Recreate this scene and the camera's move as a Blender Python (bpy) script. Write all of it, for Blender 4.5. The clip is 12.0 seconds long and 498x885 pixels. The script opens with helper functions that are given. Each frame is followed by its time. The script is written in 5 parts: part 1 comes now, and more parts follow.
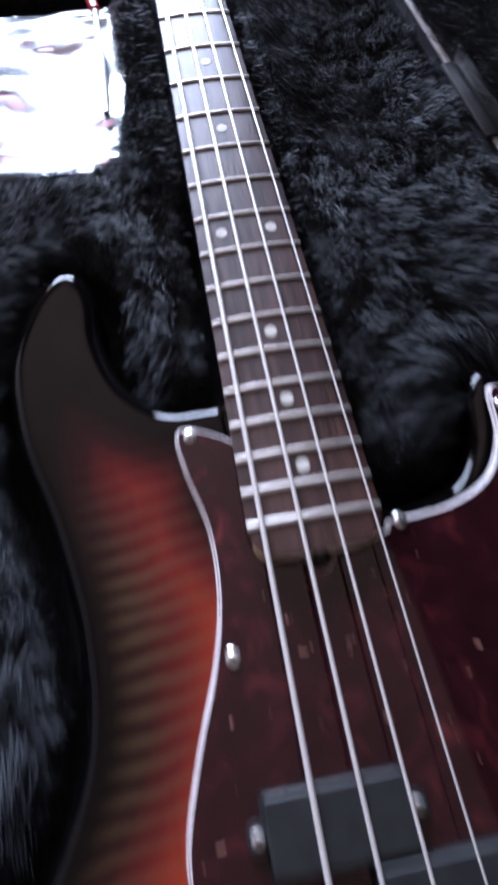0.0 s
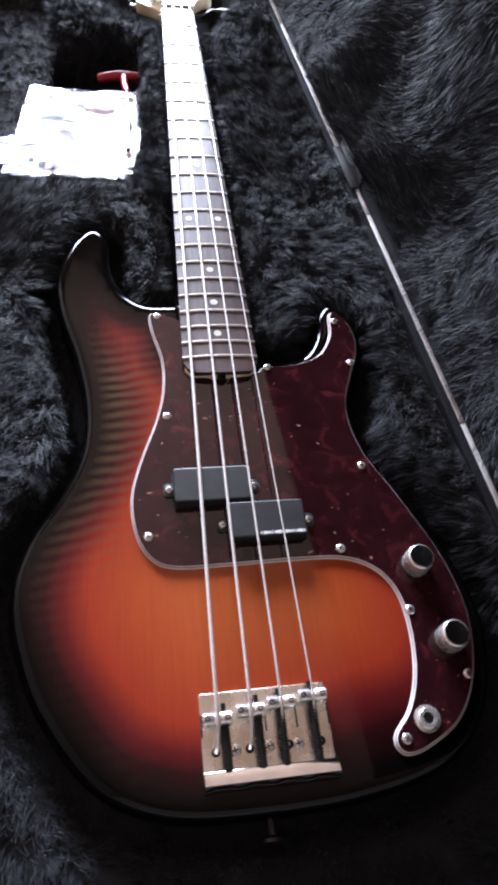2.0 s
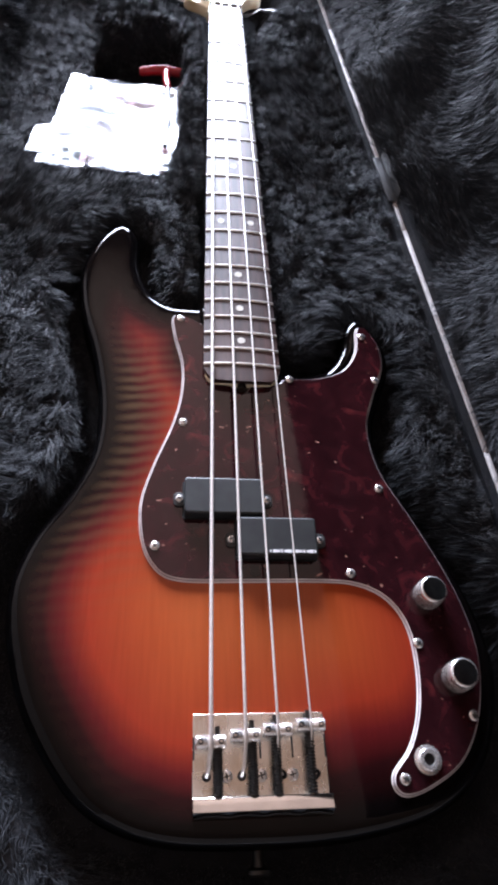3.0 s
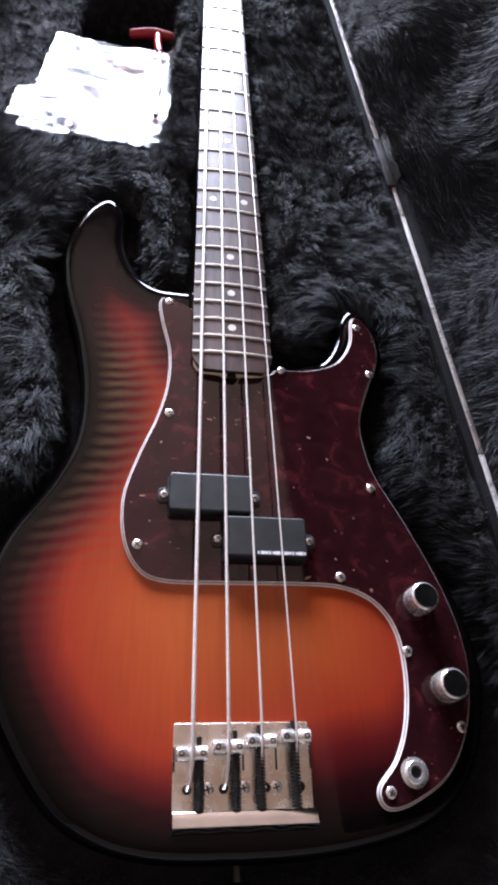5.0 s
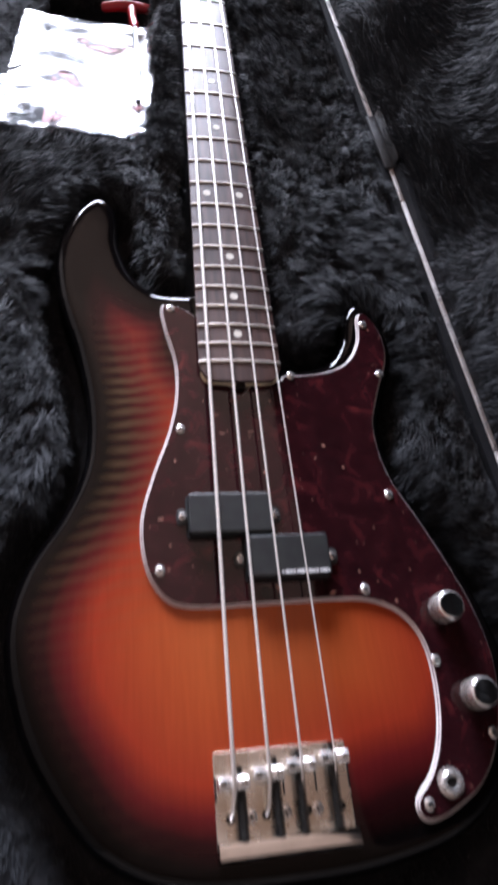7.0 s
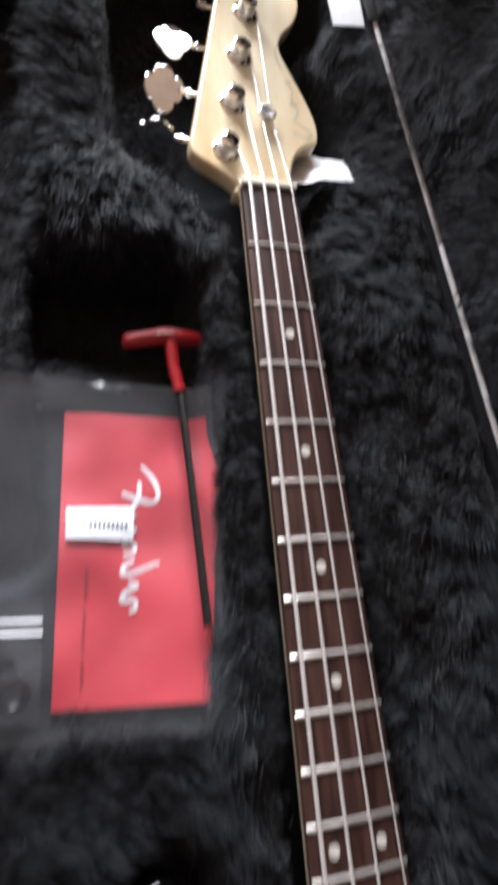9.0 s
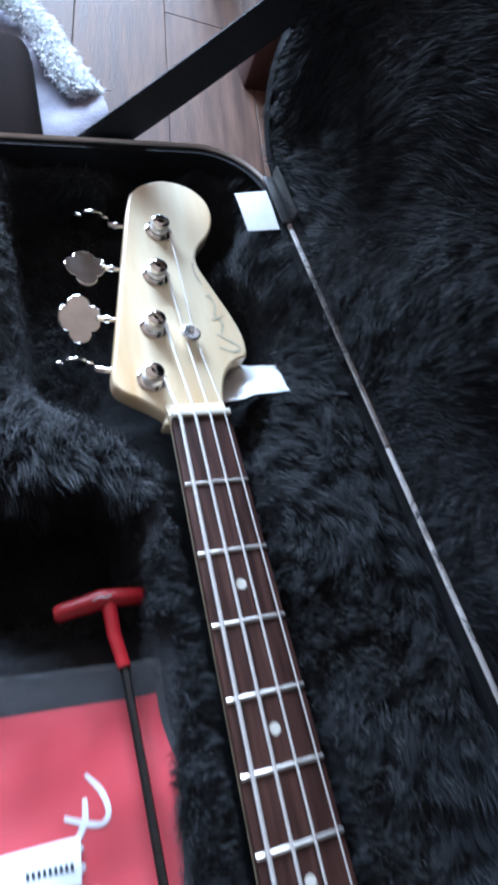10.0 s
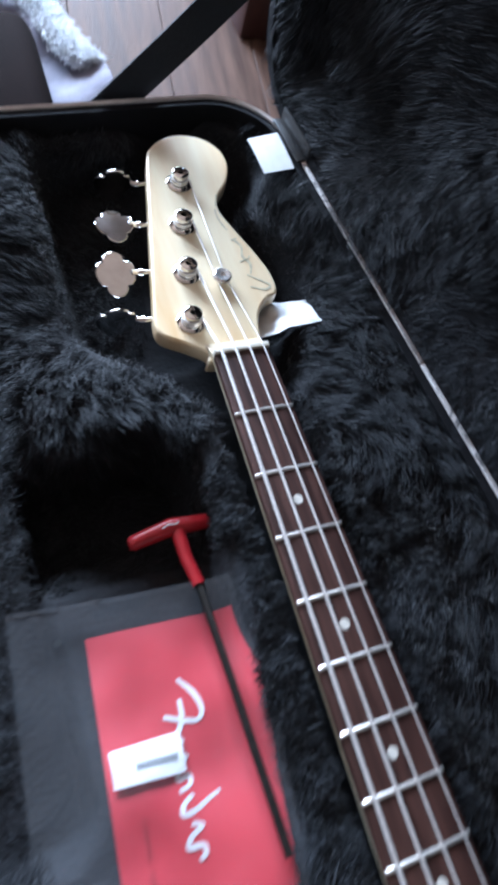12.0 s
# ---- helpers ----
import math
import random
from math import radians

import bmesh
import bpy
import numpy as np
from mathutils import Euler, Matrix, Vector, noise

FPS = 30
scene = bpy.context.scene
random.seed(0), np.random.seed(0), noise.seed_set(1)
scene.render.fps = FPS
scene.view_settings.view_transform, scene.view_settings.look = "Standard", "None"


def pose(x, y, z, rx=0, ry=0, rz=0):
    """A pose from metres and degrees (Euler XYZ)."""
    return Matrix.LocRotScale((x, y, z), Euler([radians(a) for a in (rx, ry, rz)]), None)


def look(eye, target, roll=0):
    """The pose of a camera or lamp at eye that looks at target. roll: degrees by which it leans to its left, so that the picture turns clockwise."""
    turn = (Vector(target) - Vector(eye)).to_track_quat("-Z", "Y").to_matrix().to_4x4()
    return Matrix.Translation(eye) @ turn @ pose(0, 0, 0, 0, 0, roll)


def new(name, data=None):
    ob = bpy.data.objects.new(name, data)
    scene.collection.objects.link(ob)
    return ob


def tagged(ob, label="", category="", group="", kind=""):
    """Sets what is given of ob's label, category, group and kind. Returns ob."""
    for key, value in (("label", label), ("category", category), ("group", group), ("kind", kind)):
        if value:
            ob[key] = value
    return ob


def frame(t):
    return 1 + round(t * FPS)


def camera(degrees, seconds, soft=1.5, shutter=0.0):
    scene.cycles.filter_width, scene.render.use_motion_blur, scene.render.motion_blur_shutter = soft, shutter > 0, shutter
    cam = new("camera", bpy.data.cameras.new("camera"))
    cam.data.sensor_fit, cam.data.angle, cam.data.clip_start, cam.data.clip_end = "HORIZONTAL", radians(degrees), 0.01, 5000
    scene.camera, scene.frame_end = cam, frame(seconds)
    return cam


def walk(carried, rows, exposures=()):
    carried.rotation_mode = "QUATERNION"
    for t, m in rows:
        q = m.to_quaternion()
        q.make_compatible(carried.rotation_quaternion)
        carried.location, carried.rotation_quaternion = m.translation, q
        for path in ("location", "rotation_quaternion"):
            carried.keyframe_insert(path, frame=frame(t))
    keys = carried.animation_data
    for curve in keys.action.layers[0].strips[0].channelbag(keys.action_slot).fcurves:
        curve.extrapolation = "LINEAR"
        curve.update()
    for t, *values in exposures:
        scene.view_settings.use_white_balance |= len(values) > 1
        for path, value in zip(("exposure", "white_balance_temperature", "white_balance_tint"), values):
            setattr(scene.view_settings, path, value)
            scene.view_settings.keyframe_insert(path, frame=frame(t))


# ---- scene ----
cam = camera(41.9, 12.0, soft=3.6, shutter=0.8)
PATH = [
    (0, (-0.051, 0.181, 0.411), (0.131, 1.03, -1.391), 1.8),
    (0.2, (-0.059, 0.122, 0.413), (0.185, 1.044, -1.346), 5.8),
    (0.5, (-0.048, 0.032, 0.435), (0.297, 0.938, -1.314), 10.9),
    (0.8, (-0.049, -0.024, 0.486), (0.271, 0.884, -1.268), 11.3),
    (1, (-0.065, -0.035, 0.538), (0.24, 0.935, -1.185), 11.1),
    (1.5, (-0.074, -0.066, 0.56), (0.208, 0.99, -1.115), 9.4),
    (2, (-0.063, -0.076, 0.549), (0.245, 0.973, -1.126), 11.3),
    (2.5, (-0.061, -0.069, 0.549), (0.231, 1.013, -1.107), 13.3),
    (3, (-0.064, -0.061, 0.542), (0.207, 0.993, -1.136), 14.2),
    (3.5, (-0.066, -0.046, 0.536), (0.21, 0.985, -1.156), 15.8),
    (5.5, (-0.072, -0.038, 0.529), (0.298, 0.913, -1.192), 22.1),
    (6, (-0.073, -0.04, 0.531), (0.321, 0.867, -1.207), 22.9),
    (6.5, (-0.079, -0.039, 0.533), (0.264, 0.882, -1.209), 19.0),
    (8.3, (-0.165, 0.365, 0.54), (0.628, 0.978, -1.191), 45.3),
    (8.5, (-0.174, 0.435, 0.51), (0.641, 1.068, -1.204), 47.4),
    (8.7, (-0.15, 0.499, 0.512), (0.452, 1.099, -1.298), 41.2),
    (9, (-0.166, 0.561, 0.494), (0.478, 1.116, -1.316), 45.8),
    (9.3, (-0.153, 0.611, 0.497), (0.563, 1.275, -1.248), 39.7),
    (9.5, (-0.147, 0.625, 0.509), (0.615, 1.406, -1.167), 35.6),
    (10, (-0.142, 0.666, 0.495), (0.637, 1.466, -1.164), 34.9),
    (10.5, (-0.141, 0.705, 0.476), (0.639, 1.486, -1.192), 36.3),
    (11, (-0.13, 0.715, 0.466), (0.64, 1.465, -1.221), 36.4),
    (11.5, (-0.133, 0.699, 0.48), (0.553, 1.345, -1.284), 36.5),
    (12, (-0.166, 0.634, 0.499), (0.524, 1.38, -1.224), 27.5),
]
walk(cam, [(t, look(eye, target, roll)) for t, eye, target, roll in PATH],
     [(0.0, 0.25, 5250, 20), (0.5, 0.2, 4950, 15), (1.0, 0.58, 5700, 17), (2.5, 0.65, 5700, 18), (6.5, 0.57, 5850, 21), (8.5, -0.1, 6200, 16), (9.0, 0.0, 6350, 15), (9.5, 0.12, 5150, 10),
      (10.5, 0.0, 4900, 7), (11.5, -0.05, 4950, 8), (12.0, 0.05, 5100, 9)])

# ---- world, window light, lamps ----
world = bpy.data.worlds.new("sky")
scene.world = world
world.use_nodes = True
wn = world.node_tree
sky = wn.nodes.new("ShaderNodeTexSky")
sky.sky_type, sky.sun_disc, sky.sun_elevation, sky.sun_rotation = "NISHITA", False, radians(35), radians(200)
wn.links.new(sky.outputs[0], wn.nodes["Background"].inputs[0])
wn.nodes["Background"].inputs[1].default_value = 0.1


def area_lamp(name, m, sx, sy, watts, colour):
    data = bpy.data.lights.new(name, "AREA")
    data.shape, data.size, data.size_y, data.energy, data.color = "RECTANGLE", sx, sy, watts, colour
    ob = new(name, data)
    ob.matrix_world = m
    return ob


WIN_Y, WIN_X0, WIN_X1, WIN_Z0, WIN_Z1 = 3.3, -1.6, 0.7, 0.5, 1.52
area_lamp("window_daylight", look(((WIN_X0 + WIN_X1) / 2, WIN_Y + 0.30, (WIN_Z0 + WIN_Z1) / 2), ((WIN_X0 + WIN_X1) / 2, 0, (WIN_Z0 + WIN_Z1) / 2)),
          WIN_X1 - WIN_X0 - 0.1, WIN_Z1 - WIN_Z0 - 0.1, 405, (0.90, 0.95, 1.0))


# ---- materials ----
def material(name, base, rough=0.5, metal=0.0, second=None, scale=30.0, mix=(0.35, 0.65), bump=0.0, bump_scale=200.0,
             stretch=(1, 1, 1), coat=0.0, rough_var=0.0, spec=0.5, per_piece=0.0, sheen=0.0):
    """Base colour varied by a coarse and a fine noise, relief, and gloss that is not quite even."""
    m = bpy.data.materials.new(name)
    m.use_nodes = True
    nt = m.node_tree
    b = nt.nodes["Principled BSDF"]
    b.inputs["Roughness"].default_value, b.inputs["Metallic"].default_value = rough, metal
    b.inputs["Specular IOR Level"].default_value = spec
    b.inputs["Coat Weight"].default_value, b.inputs["Coat Roughness"].default_value = coat, 0.03
    b.inputs["Sheen Weight"].default_value = sheen
    second = second or tuple(c * 0.75 for c in base)
    tc = nt.nodes.new("ShaderNodeTexCoord")
    mp = nt.nodes.new("ShaderNodeMapping")
    mp.inputs["Scale"].default_value = stretch
    nt.links.new(tc.outputs["Object"], mp.inputs[0])
    n1 = nt.nodes.new("ShaderNodeTexNoise")
    n1.inputs["Scale"].default_value, n1.inputs["Detail"].default_value = scale, 6
    nt.links.new(mp.outputs[0], n1.inputs["Vector"])
    ramp = nt.nodes.new("ShaderNodeValToRGB")
    ramp.color_ramp.elements[0].position, ramp.color_ramp.elements[1].position = mix
    ramp.color_ramp.elements[0].color, ramp.color_ramp.elements[1].color = (*second, 1), (*base, 1)
    nt.links.new(n1.outputs["Fac"], ramp.inputs[0])
    out = ramp.outputs[0]
    if per_piece:
        info = nt.nodes.new("ShaderNodeObjectInfo")
        hsv = nt.nodes.new("ShaderNodeHueSaturation")
        rng = nt.nodes.new("ShaderNodeMapRange")
        rng.inputs["To Min"].default_value, rng.inputs["To Max"].default_value = 1 - per_piece, 1 + per_piece
        nt.links.new(info.outputs["Random"], rng.inputs["Value"])
        nt.links.new(rng.outputs[0], hsv.inputs["Value"])
        nt.links.new(out, hsv.inputs["Color"])
        out = hsv.outputs[0]
    nt.links.new(out, b.inputs["Base Color"])
    n2 = nt.nodes.new("ShaderNodeTexNoise")
    n2.inputs["Scale"].default_value, n2.inputs["Detail"].default_value = bump_scale, 4
    nt.links.new(mp.outputs[0], n2.inputs["Vector"])
    if bump:
        bn = nt.nodes.new("ShaderNodeBump")
        bn.inputs["Strength"].default_value, bn.inputs["Distance"].default_value = bump, 0.001
        nt.links.new(n2.outputs["Fac"], bn.inputs["Height"])
        nt.links.new(bn.outputs[0], b.inputs["Normal"])
    if rough_var:
        rr = nt.nodes.new("ShaderNodeMapRange")
        rr.inputs["To Min"].default_value, rr.inputs["To Max"].default_value = max(0.02, rough - rough_var), rough + rough_var
        nt.links.new(n1.outputs["Fac"], rr.inputs["Value"])
        nt.links.new(rr.outputs[0], b.inputs["Roughness"])
    return m


def sunburst_material():
    """Lacquered three-colour burst: the tone follows the distance to the body's edge; flamed figure across the grain."""
    m = bpy.data.materials.new("sunburst_lacquer")
    m.use_nodes = True
    nt = m.node_tree
    N, K = nt.nodes.new, nt.links.new
    b = nt.nodes["Principled BSDF"]
    at = N("ShaderNodeAttribute")
    at.attribute_name = "edge"
    tc = N("ShaderNodeTexCoord")
    no = N("ShaderNodeTexNoise")
    no.inputs["Scale"].default_value, no.inputs["Detail"].default_value = 9, 2
    K(tc.outputs["Object"], no.inputs["Vector"])
    ma = N("ShaderNodeMath")
    ma.operation = "MULTIPLY_ADD"
    ma.inputs[1].default_value, ma.inputs[2].default_value = 0.016, -0.008
    K(no.outputs["Fac"], ma.inputs[0])
    ad = N("ShaderNodeMath")
    K(at.outputs["Fac"], ad.inputs[0])
    K(ma.outputs[0], ad.inputs[1])
    mr = N("ShaderNodeMapRange")
    mr.inputs["From Max"].default_value = 0.12
    K(ad.outputs[0], mr.inputs["Value"])
    ra = N("ShaderNodeValToRGB")
    stops = [(0.0, (0.0015, 0.0013, 0.0014)), (0.10, (0.0025, 0.0016, 0.0016)), (0.20, (0.018, 0.0035, 0.004)), (0.30, (0.095, 0.009, 0.009)),
             (0.43, (0.26, 0.030, 0.012)), (0.74, (0.34, 0.060, 0.016)), (1.0, (0.385, 0.083, 0.021))]
    while len(ra.color_ramp.elements) < len(stops):
        ra.color_ramp.elements.new(0.5)
    for e, (p, c) in zip(ra.color_ramp.elements, stops):
        e.position, e.color = p, (*c, 1)
    K(mr.outputs[0], ra.inputs[0])
    # flame: uneven bands that lie across the body, broken up along it
    mp = N("ShaderNodeMapping")
    mp.inputs["Rotation"].default_value = (0, 0, radians(-8))
    K(tc.outputs["Object"], mp.inputs[0])
    wv = N("ShaderNodeTexWave")
    wv.wave_type, wv.bands_direction = "BANDS", "Y"
    wv.inputs["Scale"].default_value, wv.inputs["Distortion"].default_value = 33, 3.0
    wv.inputs["Detail"].default_value, wv.inputs["Detail Scale"].default_value = 2.5, 0.9
    K(mp.outputs[0], wv.inputs["Vector"])
    gr = N("ShaderNodeTexNoise")
    gmap = N("ShaderNodeMapping")
    gmap.inputs["Scale"].default_value = (60, 4, 4)
    K(tc.outputs["Object"], gmap.inputs[0])
    K(gmap.outputs[0], gr.inputs["Vector"])
    gr.inputs["Scale"].default_value, gr.inputs["Detail"].default_value = 6, 5
    big = N("ShaderNodeTexNoise")
    big.inputs["Scale"].default_value = 11
    K(tc.outputs["Object"], big.inputs["Vector"])
    sp = N("ShaderNodeSeparateXYZ")
    K(tc.outputs["Object"], sp.inputs[0])
    fx = N("ShaderNodeMapRange")
    fx.inputs["From Min"].default_value, fx.inputs["From Max"].default_value = -0.02, -0.09
    fx.inputs["To Min"].default_value, fx.inputs["To Max"].default_value = 0.14, 1.0
    K(sp.outputs["X"], fx.inputs["Value"])
    am = N("ShaderNodeMath")
    am.operation = "MULTIPLY"
    K(fx.outputs[0], am.inputs[0])
    K(big.outputs["Fac"], am.inputs[1])
    am2 = N("ShaderNodeMath")
    am2.operation = "MULTIPLY"
    am2.inputs[1].default_value = 1.6
    up_ = N("ShaderNodeMapRange")
    up_.interpolation_type = "SMOOTHSTEP"
    up_.inputs["From Min"].default_value, up_.inputs["From Max"].default_value = 0.05, 0.19
    up_.inputs["To Min"].default_value, up_.inputs["To Max"].default_value = 0.08, 1.0
    K(sp.outputs["Y"], up_.inputs["Value"])
    am3 = N("ShaderNodeMath")
    am3.operation = "MULTIPLY"
    K(am.outputs[0], am3.inputs[0])
    K(up_.outputs[0], am3.inputs[1])
    dn_ = N("ShaderNodeMapRange")
    dn_.interpolation_type = "SMOOTHSTEP"
    dn_.inputs["From Min"].default_value, dn_.inputs["From Max"].default_value = 0.25, 0.335
    dn_.inputs["To Min"].default_value, dn_.inputs["To Max"].default_value = 1.0, 0.02
    K(sp.outputs["Y"], dn_.inputs["Value"])
    am4 = N("ShaderNodeMath")
    am4.operation = "MULTIPLY"
    K(am3.outputs[0], am4.inputs[0])
    K(dn_.outputs[0], am4.inputs[1])
    K(am4.outputs[0], am2.inputs[0])
    wave_amount = N("ShaderNodeMath")
    wave_amount.operation = "MULTIPLY"
    K(wv.outputs["Fac"], wave_amount.inputs[0])
    K(am2.outputs[0], wave_amount.inputs[1])
    val = N("ShaderNodeMath")
    val.operation = "MULTIPLY_ADD"
    val.inputs[1].default_value, val.inputs[2].default_value = -0.36, 1.06
    K(wave_amount.outputs[0], val.inputs[0])
    gv = N("ShaderNodeMath")
    gv.operation = "MULTIPLY_ADD"
    gv.inputs[1].default_value, gv.inputs[2].default_value = 0.3, -0.15
    K(gr.outputs["Fac"], gv.inputs[0])
    vs = N("ShaderNodeMath")
    K(val.outputs[0], vs.inputs[0])
    K(gv.outputs[0], vs.inputs[1])
    hs = N("ShaderNodeHueSaturation")
    K(vs.outputs[0], hs.inputs["Value"])
    K(ra.outputs[0], hs.inputs["Color"])
    # pale figure that shows through the dark edge
    glow = N("ShaderNodeMix")
    glow.data_type, glow.blend_type = "RGBA", "ADD"
    glow.inputs["B"].default_value = (0.056, 0.036, 0.017, 1)
    inv = N("ShaderNodeMath")
    inv.operation = "MULTIPLY"
    K(wave_amount.outputs[0], inv.inputs[0])
    inv.inputs[1].default_value = 0.9
    rimfade = N("ShaderNodeMapRange")
    rimfade.interpolation_type = "SMOOTHSTEP"
    rimfade.inputs["From Min"].default_value, rimfade.inputs["From Max"].default_value = 0.007, 0.024
    K(at.outputs["Fac"], rimfade.inputs["Value"])
    inv2 = N("ShaderNodeMath")
    inv2.operation = "MULTIPLY"
    K(inv.outputs[0], inv2.inputs[0])
    K(rimfade.outputs[0], inv2.inputs[1])
    K(inv2.outputs[0], glow.inputs["Factor"])
    K(hs.outputs[0], glow.inputs["A"])
    K(glow.outputs["Result"], b.inputs["Base Color"])
    b.inputs["Roughness"].default_value = 0.5
    b.inputs["Specular IOR Level"].default_value = 0.0
    b.inputs["Coat Weight"].default_value, b.inputs["Coat Roughness"].default_value = 0.45, 0.035
    return m


def tortoise_material():
    m = bpy.data.materials.new("tortoiseshell_plastic")
    m.use_nodes = True
    nt = m.node_tree
    N, K = nt.nodes.new, nt.links.new
    b = nt.nodes["Principled BSDF"]
    tc = N("ShaderNodeTexCoord")
    n1 = N("ShaderNodeTexNoise")
    n1.inputs["Scale"].default_value, n1.inputs["Detail"].default_value, n1.inputs["Distortion"].default_value = 58, 5, 0.9
    K(tc.outputs["Object"], n1.inputs["Vector"])
    r1 = N("ShaderNodeValToRGB")
    stops = [(0.0, (0.010, 0.003, 0.004)), (0.45, (0.020, 0.0045, 0.006)), (0.58, (0.029, 0.006, 0.008)), (0.68, (0.056, 0.010, 0.012)), (1.0, (0.28, 0.055, 0.045))]
    while len(r1.color_ramp.elements) < len(stops):
        r1.color_ramp.elements.new(0.5)
    for e, (p, c) in zip(r1.color_ramp.elements, stops):
        e.position, e.color = p, (*c, 1)
    K(n1.outputs["Fac"], r1.inputs[0])
    n2 = N("ShaderNodeTexNoise")
    n2.inputs["Scale"].default_value, n2.inputs["Detail"].default_value, n2.inputs["Distortion"].default_value = 150, 2, 0.4
    K(tc.outputs["Object"], n2.inputs["Vector"])
    r2 = N("ShaderNodeValToRGB")
    r2.color_ramp.elements[0].position, r2.color_ramp.elements[1].position = 0.705, 0.775
    K(n2.outputs["Fac"], r2.inputs[0])
    mx = N("ShaderNodeMix")
    mx.data_type = "RGBA"
    mx.inputs["B"].default_value = (0.50, 0.25, 0.19, 1)
    K(r2.outputs[0], mx.inputs["Factor"])
    K(r1.outputs[0], mx.inputs["A"])
    K(mx.outputs["Result"], b.inputs["Base Color"])
    b.inputs["Roughness"].default_value = 0.045
    return m


def film_material():
    """Clear plastic film: lets light through, with a fresnel gloss."""
    m = bpy.data.materials.new("clear_film")
    m.use_nodes = True
    nt = m.node_tree
    N, K = nt.nodes.new, nt.links.new
    nt.nodes.remove(nt.nodes["Principled BSDF"])
    tr, gl, mx, fr = N("ShaderNodeBsdfTransparent"), N("ShaderNodeBsdfGlossy"), N("ShaderNodeMixShader"), N("ShaderNodeFresnel")
    tr.inputs[0].default_value = (0.93, 0.94, 0.95, 1)
    gl.inputs["Roughness"].default_value = 0.11
    fr.inputs["IOR"].default_value = 1.22
    tc, no, bn = N("ShaderNodeTexCoord"), N("ShaderNodeTexNoise"), N("ShaderNodeBump")
    no.inputs["Scale"].default_value, no.inputs["Detail"].default_value, no.inputs["Distortion"].default_value = 10, 2, 0.5
    crease = N("ShaderNodeMapRange")
    crease.interpolation_type = "SMOOTHSTEP"
    crease.inputs["From Min"].default_value, crease.inputs["From Max"].default_value = 0.50, 0.64
    bn.inputs["Strength"].default_value, bn.inputs["Distance"].default_value = 1.0, 0.0013
    K(tc.outputs["Object"], no.inputs["Vector"])
    K(no.outputs["Fac"], crease.inputs["Value"])
    K(crease.outputs[0], bn.inputs["Height"])
    haze, body = N("ShaderNodeBsdfDiffuse"), N("ShaderNodeMixShader")
    haze.inputs[0].default_value = (0.8, 0.82, 0.85, 1)
    body.inputs[0].default_value = 0.014
    K(tr.outputs[0], body.inputs[1])
    K(haze.outputs[0], body.inputs[2])
    K(bn.outputs[0], gl.inputs["Normal"])
    K(bn.outputs[0], fr.inputs["Normal"])
    K(fr.outputs[0], mx.inputs[0])
    K(body.outputs[0], mx.inputs[1])
    K(gl.outputs[0], mx.inputs[2])
    K(mx.outputs[0], nt.nodes["Material Output"].inputs[0])
    return m


M_BURST, M_TORT, M_FILM = sunburst_material(), tortoise_material(), film_material()
M_WHITE_PLY = material("white_ply", (0.80, 0.72, 0.70), 0.28, second=(0.62, 0.54, 0.52), scale=60)
M_BLACK_PLY = material("black_ply", (0.02, 0.016, 0.016), 0.35)
M_ROSEWOOD = material("rosewood", (0.074, 0.031, 0.023), 0.40, second=(0.026, 0.010, 0.008), scale=16, spec=0.6, stretch=(14, 1, 6), bump=0.25, bump_scale=60, rough_var=0.08, mix=(0.36, 0.66))
M_MAPLE = material("tinted_maple", (0.93, 0.82, 0.58), 0.32, second=(0.70, 0.46, 0.21), scale=4, stretch=(7, 1.2, 4), coat=0.7, mix=(0.28, 0.62))
M_NICKEL_FRET = material("nickel_fretwire", (0.84, 0.80, 0.74), 0.30, 0.85, second=(0.70, 0.66, 0.60), scale=300)
M_STRING = material("wound_nickel_string", (0.95, 0.91, 0.87), 0.34, 0.55, second=(0.82, 0.78, 0.74), scale=900, stretch=(0.2, 1, 0.2), bump=0.15, bump_scale=1400)
M_CHROME = material("chrome", (0.80, 0.79, 0.77), 0.07, 1.0, second=(0.68, 0.67, 0.65), scale=90, rough_var=0.03)
M_SATIN = material("satin_chrome", (0.90, 0.88, 0.85), 0.26, 0.8, second=(0.76, 0.73, 0.70), scale=90, rough_var=0.08)
M_BRIDGE = material("nickel_bridge_plate", (0.86, 0.77, 0.66), 0.27, 0.9, second=(0.68, 0.59, 0.48), scale=70, rough_var=0.09)
M_DARK_STEEL = material("black_oxide_steel", (0.05, 0.048, 0.045), 0.36, 0.85, scale=300, rough_var=0.1)
M_HOLE = material("bore_black", (0.006, 0.006, 0.006), 0.8)
M_PICKUP = material("black_pickup_cover", (0.019, 0.022, 0.0215), 0.45, second=(0.013, 0.014, 0.016), scale=120, bump=0.12, bump_scale=900, rough_var=0.06)
M_PEARL = material("off_white_dot", (0.74, 0.71, 0.64), 0.3, second=(0.62, 0.58, 0.50), scale=160)
M_BONE = material("bone_nut", (0.78, 0.73, 0.62), 0.4, second=(0.64, 0.58, 0.46), scale=120)
M_DECAL = material("faded_gold_decal", (0.66, 0.60, 0.42), 0.35, second=(0.50, 0.46, 0.34), scale=200)
M_PLUSH = material("black_plush_pile", (0.0046, 0.0064, 0.0100), 0.66, second=(0.0037, 0.0050, 0.0079), scale=26, spec=0.28, mix=(0.35, 0.7), sheen=0.2)
M_PLUSH_BASE = material("black_plush_backing", (0.010, 0.0105, 0.013), 0.9, second=(0.006, 0.006, 0.008), scale=60, bump=1.0, bump_scale=260)
